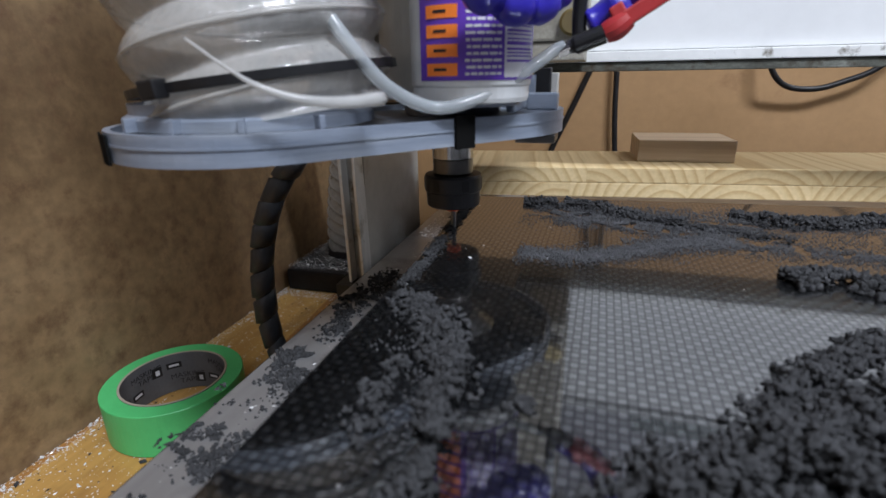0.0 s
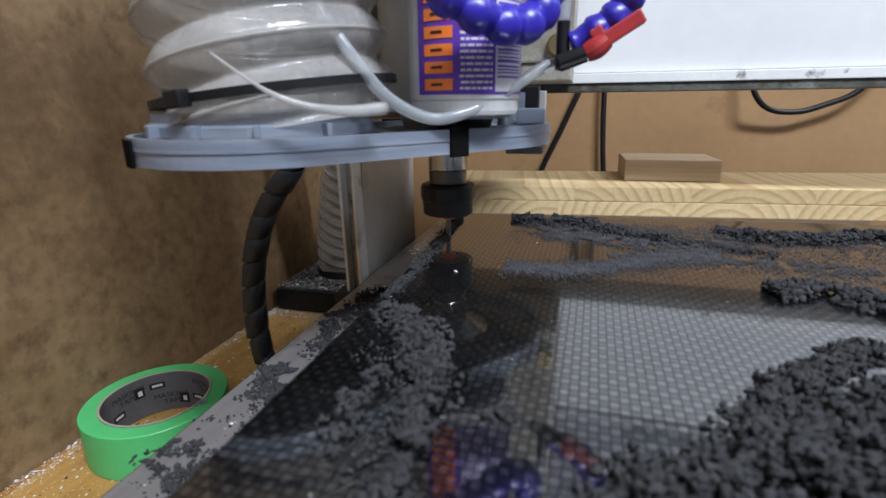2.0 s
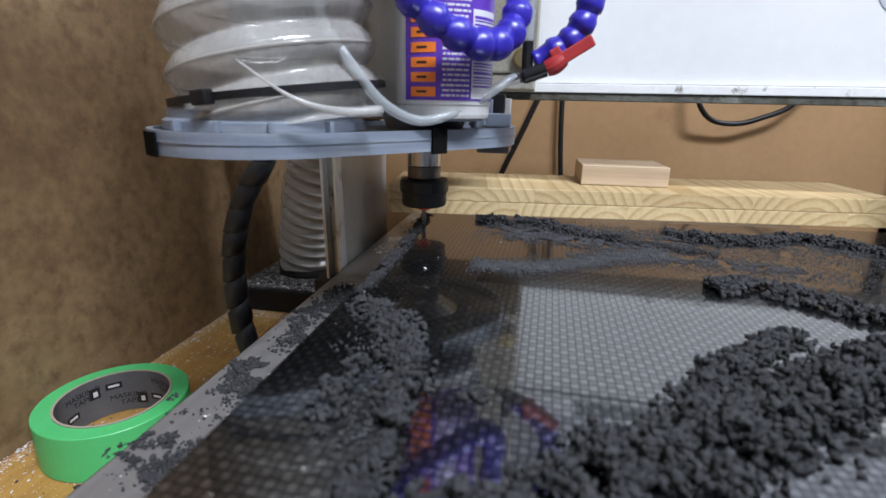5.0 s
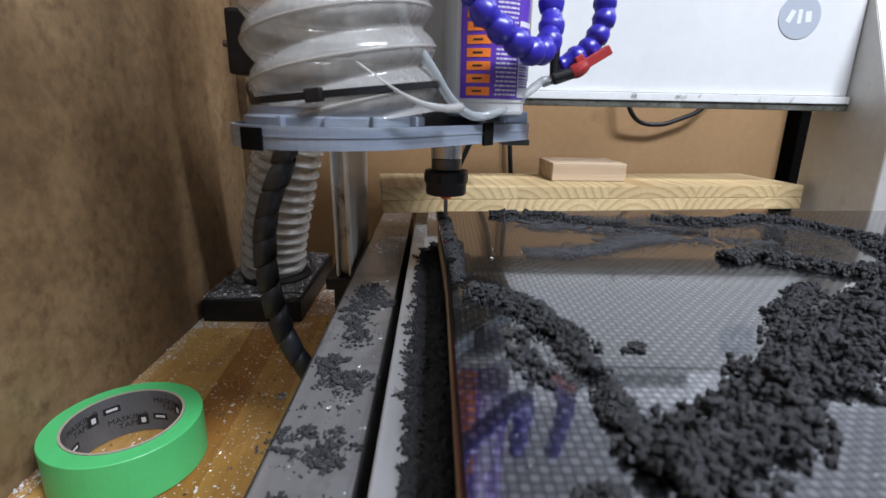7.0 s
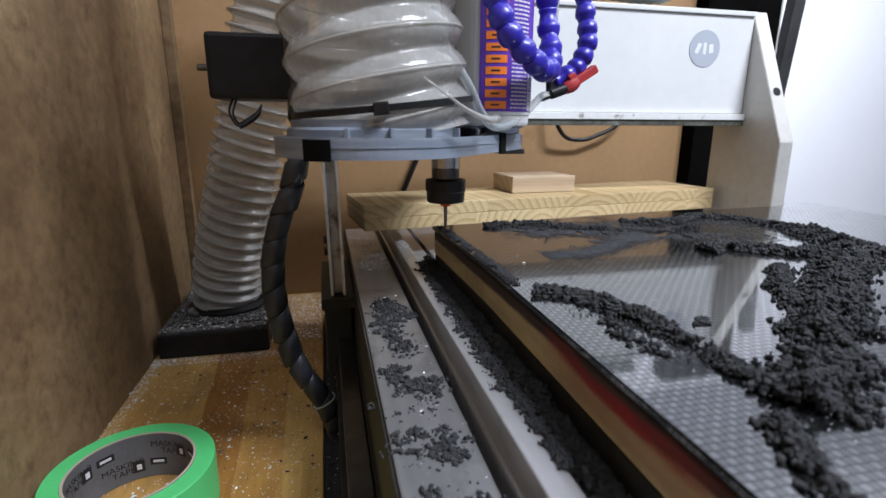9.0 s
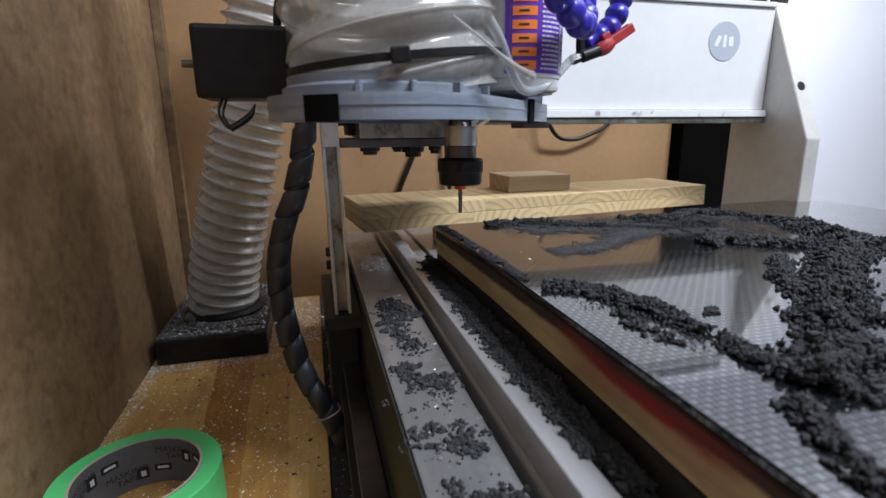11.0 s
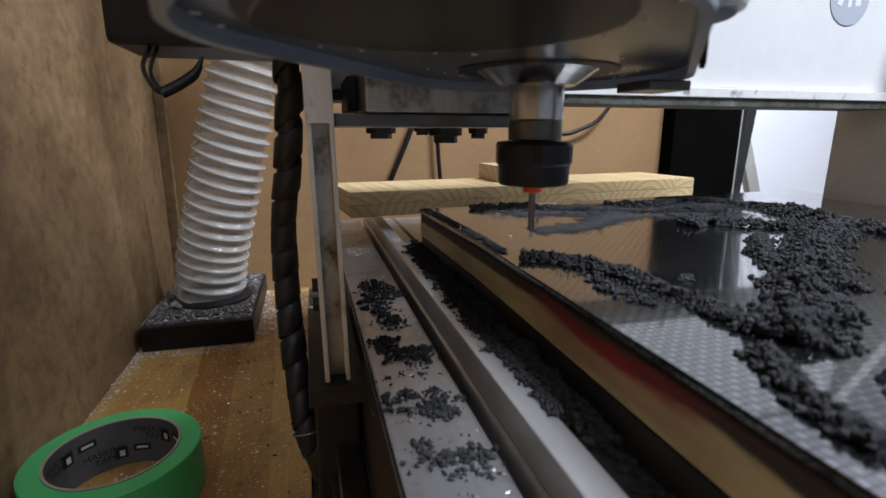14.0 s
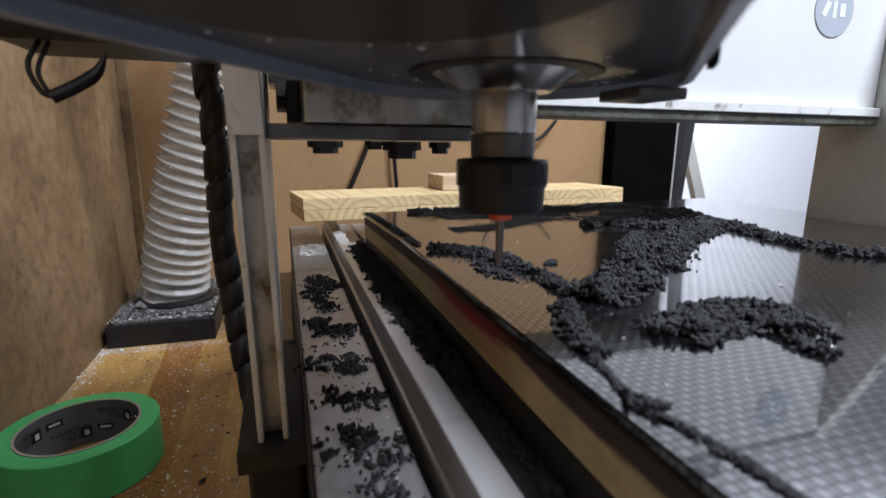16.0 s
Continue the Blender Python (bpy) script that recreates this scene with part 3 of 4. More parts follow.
    # cross plate behind the spindle
    part("cross_plate", box((0.005, 0.075, 0.3005), (0.141, 0.15, 0.52), 0.002), grubby, g, "grubby grey carriage plate")
    part("plate_foot", box((0.105, 0.077, 0.2885), (0.1405, 0.15, 0.3003), 0.001), grubby, g)
    part("brass_screw", lathe([(0.0082, 0), (0.0082, 0.004), (0.0066, 0.0055)], 18, m=pose(0.1315, 0.0748, 0.3115, 90, 0, 0)), brass, g)
    # drive motor at the left end
    motor = part("motor", box((-0.132, 0.088, 0.303), (-0.034, 0.145, 0.36), 0.004), black_plastic, g, "black square stepper motor")
    part("motor_flange", box((-0.0335, 0.086, 0.301), (-0.027, 0.147, 0.362), 0.002), dull_steel, motor)
    part("shaft", lathe([(0.0032, 0), (0.0032, 0.012), (0.0026, 0.0125)], 16, m=pose(-0.1325, 0.116, 0.332, 0, -90, 0)), dull_steel, motor)
    w = sweep(spline([(-0.113, 0.095, 0.3035), (-0.116, 0.088, 0.292), (-0.111, 0.084, 0.281), (-0.106, 0.084, 0.279)], 16), 0.0011, 8)
    sweep(spline([(-0.110, 0.096, 0.3035), (-0.113, 0.089, 0.290), (-0.108, 0.083, 0.280)], 16), 0.0010, 8, w)
    part("wire", w, black_plastic, motor)
    part("supply_lead", sweep(spline([(-0.066, 0.105, 0.3595), (-0.064, 0.104, 0.378), (-0.055, 0.1, 0.40), (-0.05, 0.1, 0.46)], 20), 0.0034, 10), black_plastic, motor, "black supply lead", smooth=True)
    part("plug", sweep(spline([(-0.108, 0.084, 0.2788), (-0.100, 0.087, 0.2835), (-0.092, 0.09, 0.2900), (-0.088, 0.092, 0.2985)], 16), lambda u: 0.0029 if u < 0.6 else 0.0029 - 0.0055 * (u - 0.6), 10), black_plastic, motor, "black taped plug")
    # round emblem
    em = pose(0.432, 0.1583, 0.374, 90, 0, 0)
    disc = part("emblem", lathe([(0.0218, 0), (0.0218, 0.0004), (0.0214, 0.0005)], 48, m=em), logo_grey, g, "grey round emblem with white strokes")
    t = bmesh.new()
    for x, w, h, lean in ((-0.0095, 0.0052, 0.0125, -24), (0.0, 0.0042, 0.0135, 0), (0.009, 0.0062, 0.0105, 6)):
        box((-w / 2, -h / 2, 0.0005), (w / 2, h / 2, 0.0007), 0, t, em @ pose(x, 0, 0, 0, 0, lean))
    part("emblem_strokes", t, logo_white, disc)
    return g


GANTRY = gantry()


# ---- spindle (space: the axis at x = y = 0, tool down) ----
def spindle():
    s = thing("spindle", "milling spindle with black collet nut and thin end mill", "spindle")
    part("housing", lathe([(0.036, 0.2785), (0.0395, 0.281), (0.04, 0.284), (0.04, 0.52), (0.038, 0.524)], 48), plate_metal, s, smooth=False)
    part("nose_flange", lathe([(0.0145, 0.2575), (0.0165, 0.2577), (0.0262, 0.2640), (0.0262, 0.268), (0.03, 0.278)], 48), chrome, s)
    part("shaft", lathe([(0.0118, 0.243), (0.0122, 0.2435), (0.0122, 0.2574)], 40), chrome, s)
    part("shaft_collar", lathe([(0.0116, 0.2345), (0.0119, 0.235), (0.0119, 0.2428)], 40), dull_steel, s)
    t = lathe([(0.0125, 0.2145), (0.0150, 0.2146), (0.0160, 0.2155), (0.0163, 0.2235), (0.0172, 0.2245), (0.0172, 0.2325), (0.0166, 0.2338), (0.0130, 0.2342)], 48)
    nut = part("collet_nut", t, nut_black, s)
    # Black inlays stand in for the shade inside the spanner slots.
    for k in range(6):
        part("slot_inlay", box((0.0166, -0.0022, 0.2252), (0.0174, 0.0022, 0.2318), 0.0003, m=pose(0, 0, 0, 0, 0, k * 60 + 10)), black_plastic, nut)
    part("end_mill", lathe([(0.0004, 0.1925), (0.0014, 0.1932), (0.0015, 0.203), (0.0016, 0.204), (0.0016, 0.216)], 16), carbide, s)
    part("bit_collar", lathe([(0.0030, 0.2108), (0.0043, 0.2112), (0.0046, 0.2135), (0.0046, 0.2146)], 24), orange, s, "orange depth ring")
    return s


SPINDLE = spindle()


def hull(c1, r1, c2, r2, steps=36):
    """Outline round two circles, counter-clockwise."""
    d = Vector((c2[0] - c1[0], c2[1] - c1[1]))
    a = math.atan2(d.y, d.x)
    o = math.acos(max(-1, min(1, (r1 - r2) / d.length)))
    out = []
    for k in range(steps + 1):
        w = a + o + (2 * math.pi - 2 * o) * k / steps
        out.append((c1[0] + r1 * math.cos(w), c1[1] + r1 * math.sin(w)))
    for k in range(steps + 1):
        w = a - o + 2 * o * k / steps
        out.append((c2[0] + r2 * math.cos(w), c2[1] + r2 * math.sin(w)))
    return out


HOSE = (-0.068, -0.088)


def ring_prism(outer, inner, z0, z1):
    """A wall between two outlines of equal count."""
    t = bmesh.new()
    rows = [[t.verts.new((x, y, z)) for x, y in o] for o, z in ((outer, z0), (outer, z1), (inner, z1), (inner, z0))]
    n = len(outer)
    for a, b in zip(rows, rows[1:] + rows[:1]):
        for i in range(n):
            j = (i + 1) % n
            t.faces.new((a[i], a[j], b[j], b[i]))
    bmesh.ops.recalc_face_normals(t, faces=t.faces)
    return t


def dust_shoe():
    s = thing("dust_shoe", "grey translucent printed dust shoe clamped round the spindle", "dust shoe")
    rim = part("rim", ring_prism(hull(HOSE, 0.06, (0, 0), 0.0625), hull(HOSE, 0.0572, (0, 0), 0.0597), 0.2600, 0.2715), print_plastic, s)
    part("rim_line", ring_prism(hull(HOSE, 0.0605, (0, 0), 0.063), hull(HOSE, 0.06005, (0, 0), 0.06255), 0.2662, 0.2671), print_plastic, rim)
    part("shoe_plate", prism(hull(HOSE, 0.0571, (0, 0), 0.0596), 0.2664, 0.2684), print_plastic, s)
    # Dark slab under the grey plate.
    part("underside", prism(hull(HOSE, 0.0571, (0, 0), 0.0596), 0.2645, 0.2663), shoe_under, s, "dark underside of the shoe")
    # Flat black discs stand in for the shade inside both openings.
    part("suction_mouth_disc", lathe([(0.044, 0.2635), (0.046, 0.2637), (0.046, 0.2644)], 48, m=pose(*HOSE, 0)), black_plastic, s)
    part("spindle_mouth_disc", lathe([(0.034, 0.2640), (0.035, 0.2641), (0.035, 0.2644)], 48), black_plastic, s)
    part("collar", lathe([(0.0525, 0.2713), (0.0525, 0.2755), (0.050, 0.277), (0.050, 0.281), (0.0475, 0.281), (0.0475, 0.2713)], 56, m=pose(*HOSE, 0), closed=True), print_plastic, s, smooth=False)
    for k in (250, 275, 300, 330):
        part("rib", box((0.0515, -0.0012, 0.2713), (0.0565, 0.0012, 0.2765), 0.0004, m=pose(*HOSE, 0, 0, 0, k)), print_plastic, s)
    part("clamp_web", box((0.036, -0.030, 0.2713), (0.041, 0.02, 0.2940), 0.001), print_plastic, s)
    part("clamp_web", box((0.044, -0.012, 0.2713), (0.06, 0.0, 0.2800), 0.001), print_plastic, s)
    t = prism([(0.0295, 0.2713), (0.0455, 0.2713), (0.0455, 0.2890), (0.0395, 0.2890)], -0.004, 0.004)
    part("clamp_gusset", bm_moved(t, pose(0, 0.012, 0, 90, 0, 0)), print_plastic, s, "translucent sloping gusset")
    part("clamp_block", box((0.0425, 0.028, 0.2713), (0.0525, 0.042, 0.2930), 0.0008), black_plastic, s, "black clamp block")
    part("block_edge", box((0.0527, 0.030, 0.2713), (0.0567, 0.042, 0.2900), 0.0006), plate_metal, s, "pale metal edge")
    # hook tape pieces on the rim
    part("hook_tape", bm_moved(patch(0.0606, 227, 243, 0.2592, 0.2706, 0.001), pose(*HOSE, 0)), hook_black, s, "black hook tape")
    ring = hull(HOSE, 0.0605, (0, 0), 0.063)
    a, b = Vector(ring[36]), Vector(ring[37])
    q, lean = a.lerp(b, 0.60), math.degrees(math.atan2((b - a).y, (b - a).x))
    part("hook_tape", box((0.0, -0.0014, 0.2586), (0.0105, 0.0004, 0.2730), 0.0003, m=pose(q.x, q.y, 0, 0, 0, lean)), hook_black, s, "black hook tape")
    part("flange_plate", box((0.040, -0.024, 0.2555), (0.0605, 0.0, 0.2597), 0.0008), dull_steel, s)
    return s


def shoe_specks():
    rng = random.Random(12)
    t = bmesh.new()
    for k in range(64):
        a, r = rng.uniform(0, 2 * math.pi), 0.056 * math.sqrt(rng.uniform(0.25, 1))
        c = HOSE if rng.random() < 0.6 else (0, 0)
        s = rng.uniform(0.0003, 0.0012)
        box((-s, -0.5 * s, 0), (s, 0.5 * s, 0.0003), 0, t, pose(c[0] + r * math.cos(a), c[1] + r * math.sin(a), 0.2642, 0, 0, rng.uniform(0, 180)))
    return tagged(part("clinging_chip", t, swarf, SHOE), kind="stuff")


def bm_moved(t, m):
    bmesh.ops.transform(t, matrix=m, verts=t.verts)
    return t


SHOE = dust_shoe()
shoe_specks()


def ribbed_hose(name, path, r_out, r_in, pitch, label, thick, hand=1, sharp=0.5):
    """Clear hose: wall and spiral are parts; the pale spiral gives stiff ribs and crest highlights."""
    h = thing(name, label, "hose")
    run = [0.0]
    for a, b in zip(path, path[1:]):
        run.append(run[-1] + (b - a).length)
    steps = int(run[-1] / pitch * 16)
    even, i = [], 0
    for k in range(steps + 1):
        u = run[-1] * k / steps
        while i < len(path) - 2 and run[i + 1] < u:
            i += 1
        even.append(path[i].lerp(path[i + 1], (u - run[i]) / (run[i + 1] - run[i])))
    path = even
    length = sum((b - a).length for a, b in zip(path, path[1:]))
    turns = length / pitch
    n = len(path) - 1

    t = bmesh.new()
    sides = 40
    rings = []
    frames = []
    up = Vector((0, 1, 0))
    for k, q in enumerate(path):
        d = (path[min(k + 1, n)] - path[max(k - 1, 0)]).normalized()
        a = (up - d * up.dot(d)).normalized()
        up = a
        frames.append((q, a, d.cross(a)))
    for k, (q, a, b) in enumerate(frames):
        ring = []
        for i in range(sides):
            w = 2 * math.pi * i / sides
            ph = 2 * math.pi * (k / n * turns) - hand * w
            rr = r_in + (r_out - r_in) * (0.5 + 0.5 * math.cos(ph)) ** sharp
            ring.append(t.verts.new(q + (a * math.cos(w) + b * math.sin(w)) * rr))
        rings.append(ring)
    for a, b in zip(rings, rings[1:]):
        for i in range(sides):
            j = (i + 1) % sides
            t.faces.new((a[i], a[j], b[j], b[i]))
    part("hose_wall", t, hose_clear, h, smooth=True)
    steps = int(turns * 28)
    spiral = []
    for k in range(steps + 1):
        u = k / steps
        x = u * n
        i = min(int(x), n - 1)
        f = x - i
        q = frames[i][0].lerp(frames[i + 1][0], f)
        a = frames[i][1].lerp(frames[i + 1][1], f).normalized()
        b = frames[i][2].lerp(frames[i + 1][2], f).normalized()
        w = hand * 2 * math.pi * turns * u
        spiral.append(q + (a * math.cos(w) + b * math.sin(w)) * (r_out + 0.0001))
    part("spiral", sweep(spiral, thick, 8), hose_rib, h, "pale spiral for the ribs and their crest highlight", smooth=True)
    return h


def shoe_hose():
    base = Vector((HOSE[0] + 0.010, HOSE[1] + 0.003, 0.2715))
    path = spline([base, base + Vector((-0.005, 0, 0.03)), base + Vector((-0.010, 0.002, 0.075)), base + Vector((-0.014, 0.010, 0.14)), base + Vector((-0.018, 0.03, 0.22)), base + Vector((-0.03, 0.06, 0.5))], 300)
    h = ribbed_hose("suction_hose", path, 0.0550, 0.0485, 0.0215, "wide clear ribbed suction hose on the dust shoe", 0.0010)
    tilt = pose(base.x - 0.003, base.y, 0.2895, 2, -6, 0)
    t = lathe([(0.0550, -0.0019), (0.0569, -0.0017), (0.0569, 0.0017), (0.0550, 0.0019)], 56, m=tilt, closed=True)
    band = part("hose_band", t, black_plastic, h, "black cable tie round the hose")
    part("buckle", box((-0.0042, -0.003, -0.0034), (0.0042, 0.003, 0.0034), 0.0009, m=tilt @ pose(-0.008, -0.0580, 0, 0, 0, -8)), black_plastic, band)
    thin = [(-0.0470, -0.1482, 0.3020), (-0.0335, -0.1475, 0.2930)]
    q = spline(thin + [(-0.0245, -0.1450, 0.2873), (-0.0145, -0.1390, 0.2832), (-0.0040, -0.1280, 0.2815), (0.0045, -0.1140, 0.2822)], 28)
    t = sweep(q, lambda u: 0.0006 + 0.0026 * max(0.0, u - 0.2), 10)
    part("tie_tail", t, tie_white, h, "white pointed tie end", smooth=True)
    return h


SHOE_HOSE = shoe_hose()


def coolant_bottle():
    b = thing("coolant_bottle", "upturned white bottle with violet label and orange boxes", "bottle")
    part("bottle_body", lathe([(0.024, 0.2786), (0.0262, 0.2792), (0.0268, 0.281), (0.0268, 0.2855), (0.0275, 0.2865), (0.0275, 0.47), (0.026, 0.475)], 48), bottle_white, b, smooth=False)
    lab = part("label", patch(0.02755, -127, 40, 0.2885, 0.44, 0.0003, 36), label_violet, b, "violet printed label")
    for k in range(12):
        z = 0.2903 + k * 0.0074
        o = part("orange_box", patch(0.0279, -118, -88, z, z + 0.0050, 0.0002, 6), label_orange, lab)
        part("print_bar", patch(0.02815, -110, -98, z + 0.0020, z + 0.0031, 0.0001, 3), print_black, o)
    rng = random.Random(4)
    t = bmesh.new()
    for k in range(34):
        z = 0.2905 + k * 0.0026
        a0 = -82 + rng.uniform(0, 2)
        while a0 < -52:
            a1 = min(a0 + rng.uniform(3, 9), -50)
            merge(t, patch(0.0279, a0, a1, z, z + 0.0011, 0.0001, 2))
            a0 = a1 + 1.2
    part("small_print", t, print_white, lab, "rows of small white print")
    code = part("white_panel", patch(0.0279, -47, -8, 0.2895, 0.334, 0.0002, 8), print_white, lab)
    t = bmesh.new()
    z = 0.2955
    while z < 0.332:
        h = rng.choice((0.0006, 0.0009, 0.0014))
        merge(t, patch(0.02815, -45, -10, z, z + h, 0.0001, 6))
        z += h + rng.choice((0.0007, 0.0011))
    tagged(part("bar_code", t, label_violet, code), kind="stuff")
    part("cap_ring", lathe([(0.0235, 0.2774), (0.0235, 0.2785)], 40), print_plastic, b)
    b.matrix_basis = Matrix.Identity(4)
    return b


BOTTLE = coolant_bottle()


def bead_hose(name, points, count, size, label):
    """Jointed coolant hose: each link is a part."""
    h = thing(name, label, "hose", group="jointed coolant hoses")
    path = spline(points, count)
    prof = [(0.30, -0.62), (0.34, -0.52), (0.46, -0.38), (0.52, -0.12), (0.51, 0.04), (0.44, 0.1), (0.37, 0.42), (0.36, 0.52), (0.40, 0.60), (0.41, 0.72)]
    for a, b in zip(path, path[1:]):
        d = (b - a)
        m = Matrix.Translation(a) @ d.to_track_quat("Z", "Y").to_matrix().to_4x4() @ Matrix.Scale(size, 4)
        part("hose_link", lathe(prof, 20, m=m), blue, h, smooth=True)
    return h


U_HOSE = bead_hose("jointed_hose", [(0.004, -0.092, 0.39), (0.008, -0.096, 0.355), (0.016, -0.1, 0.334), (0.034, -0.094, 0.320), (0.052, -0.078, 0.315), (0.062, -0.062, 0.326), (0.063, -0.052, 0.35), (0.060, -0.05, 0.39)], 13, 0.0160,
                   "violet-blue jointed coolant hose bent in a loop")
R_HOSE = bead_hose("jointed_hose", [(0.097, -0.03, 0.39), (0.101, -0.035, 0.36), (0.101, -0.04, 0.338), (0.091, -0.042, 0.320), (0.074, -0.044, 0.310)], 8, 0.0150,
                   "violet-blue jointed coolant hose beside the red valve")


def valve_set():
    v = thing("air_valve", "small red lever valve with black fitting and clear tubes", "valve")
    part("nut_ring", sweep(spline([(0.0615, -0.05, 0.2985), (0.0665, -0.05, 0.3005)], 3), 0.0033, 6), dull_steel, v)
    part("fitting", sweep(spline([(0.0660, -0.05, 0.3002), (0.072, -0.05, 0.3022), (0.0805, -0.05, 0.3052)], 8), lambda u: 0.0030 if u < 0.25 else 0.0040, 16), black_plastic, v)
    part("upright_fitting", sweep(spline([(0.0700, -0.046, 0.302), (0.0695, -0.046, 0.311), (0.0695, -0.046, 0.320)], 6), 0.0031, 14), black_plastic, v)
    part("valve_body", sweep(spline([(0.0805, -0.05, 0.3052), (0.085, -0.05, 0.3075), (0.0895, -0.05, 0.311)], 8), lambda u: 0.0042 + 0.0010 * math.sin(math.pi * u), 12), red, v)
    t = box((-0.001, -0.0035, -0.0032), (0.0185, 0.0035, 0.0032), 0.001, m=pose(0.0885, -0.05, 0.3105, 0, -32, 0))
    box((-0.003, -0.003, -0.002), (0.003, 0.003, 0.0075), 0.001, t, pose(0.0875, -0.05, 0.3095, 0, -32, 0))
    part("lever", t, red, v)
    lo = spline([(0.064, -0.05, 0.3005), (0.0595, -0.052, 0.2985), (0.0435, -0.0633, 0.2870), (0.0265, -0.0775, 0.2785), (0.0125, -0.0845, 0.2775), (-0.0005, -0.0982, 0.2865), (-0.0105, -0.1062, 0.3010), (-0.0195, -0.1075, 0.3140), (-0.0275, -0.107, 0.3290), (-0.043, -0.100, 0.40)], 60)
    part("clear_tube", sweep(lo, 0.0028, 12), tube_clear, v, smooth=True)
    part("clear_tube", sweep(spline([(0.0695, -0.046, 0.319), (0.0700, -0.046, 0.35), (0.073, -0.045, 0.40)], 20), 0.0029, 12), tube_clear, v, smooth=True)
    return v


VALVE = valve_set()

# ---- cable and hose beside the bed ----
def sleeve_cable():
    c = thing("sleeved_cable", "thick black cable in spiral wrap hanging to the base", "cable")
    pts = [(-0.050, 0.005, 0.36), (-0.050, 0.004, 0.29), (-0.058, 0.002, 0.24), (-0.073, 0, 0.20), (-0.079, 0, 0.163), (-0.076, 0, 0.123), (-0.065, 0, 0.082), (-0.046, 0, 0.047), (-0.036, 0.01, 0.012)]
    path = spline([(x + 0.05, y, z) for x, y, z in pts], 90)
    part("inner_cable", sweep(path, 0.0070, 14), sleeve, c, smooth=True)
    n = len(path) - 1
    turns = 15
    t = bmesh.new()
    strip = []
    for k in range(turns * 24 + 1):
        u = k / (turns * 24) * n
        i = min(int(u), n - 1)
        q = path[i].lerp(path[i + 1], u - i)
        d = (path[i + 1] - path[i]).normalized()
        a = (Vector((0, 1, 0)) - d * d.y).normalized()
        b = d.cross(a)
        w = 2 * math.pi * k / 24
        rad = (a * math.cos(w) + b * math.sin(w))
        swell = 0.0003 * math.sin(k * 0.083) + 0.0003 * math.sin(k * 0.031 + 1)
        strip.append((q + rad * 0.0079 - d * 0.0104, q + rad * (0.0089 + swell) - d * 0.0094, q + rad * (0.0094 + swell) + d * 0.0094, q + rad * 0.0082 + d * 0.0102))
    rows = [[t.verts.new(p) for p in s] for s in strip]
    for r0, r1 in zip(rows, rows[1:]):
        for i in range(3):
            t.faces.new((r0[i], r1[i], r1[i + 1], r0[i + 1]))
    part("wrap", t, sleeve, c, smooth=True)
    part("wire_tie", sweep([Vector((0.0045 + 0.0097 * math.cos(2 * math.pi * k / 24), 0.0097 * math.sin(2 * math.pi * k / 24), 0.046 + 0.004 * math.cos(2 * math.pi * k / 24))) for k in range(25)], 0.0008, 6), tie_white, c)
    return c


CABLE = sleeve_cable()


def floor_duct():
    d = thing("floor_duct", "low black dusty duct box at the foot of a hose", "duct")
    part("duct_body", box((-0.243, 0.776, 0.0005), (-0.115, 0.99, 0.030), 0.002), black_plastic, d)
    part("duct_step", box((-0.225, 0.80, 0.0302), (-0.118, 0.985, 0.0335), 0.001), black_plastic, d)
    part("hose_socket", lathe([(0.052, 0.0337), (0.052, 0.037), (0.046, 0.041), (0.040, 0.041), (0.040, 0.0337)], 40, m=pose(-0.176, 0.872, 0), closed=True), black_plastic, d)


floor_duct()
ribbed_hose("duct_hose", spline([(-0.177, 0.872, 0.036), (-0.175, 0.868, 0.06), (-0.168, 0.862, 0.10), (-0.150, 0.85, 0.17), (-0.117, 0.835, 0.29), (-0.092, 0.825, 0.40), (-0.074, 0.83, 0.52)], 260), 0.0440, 0.0385, 0.0160,
            "clear ribbed hose rising from the black duct box", 0.0022, -1, 1.6)


def tape_roll():
    r = thing("masking_tape", "roll of bright green masking tape on the base board", "tape roll", pose(-0.182, 0.508, 0.0006) @ Matrix.Scale(1.05, 4))
    part("tape_winding", lathe([(0.0405, 0.0), (0.0525, 0.0), (0.0530, 0.0006), (0.0530, 0.0354), (0.0525, 0.036), (0.0405, 0.036)], 72, closed=True), tape_green, r)
    core = part("card_core", lathe([(0.0386, 0.0), (0.0404, 0.0), (0.0404, 0.0362), (0.0386, 0.0362)], 72, closed=True), card, r, "grey printed card core")
    part("core_rim", lathe([(0.0387, 0.0363), (0.0404, 0.0363), (0.0404, 0.0367), (0.0387, 0.0367)], 72, closed=True), card_edge, core)
    return r, core


TAPE, CORE = tape_roll()


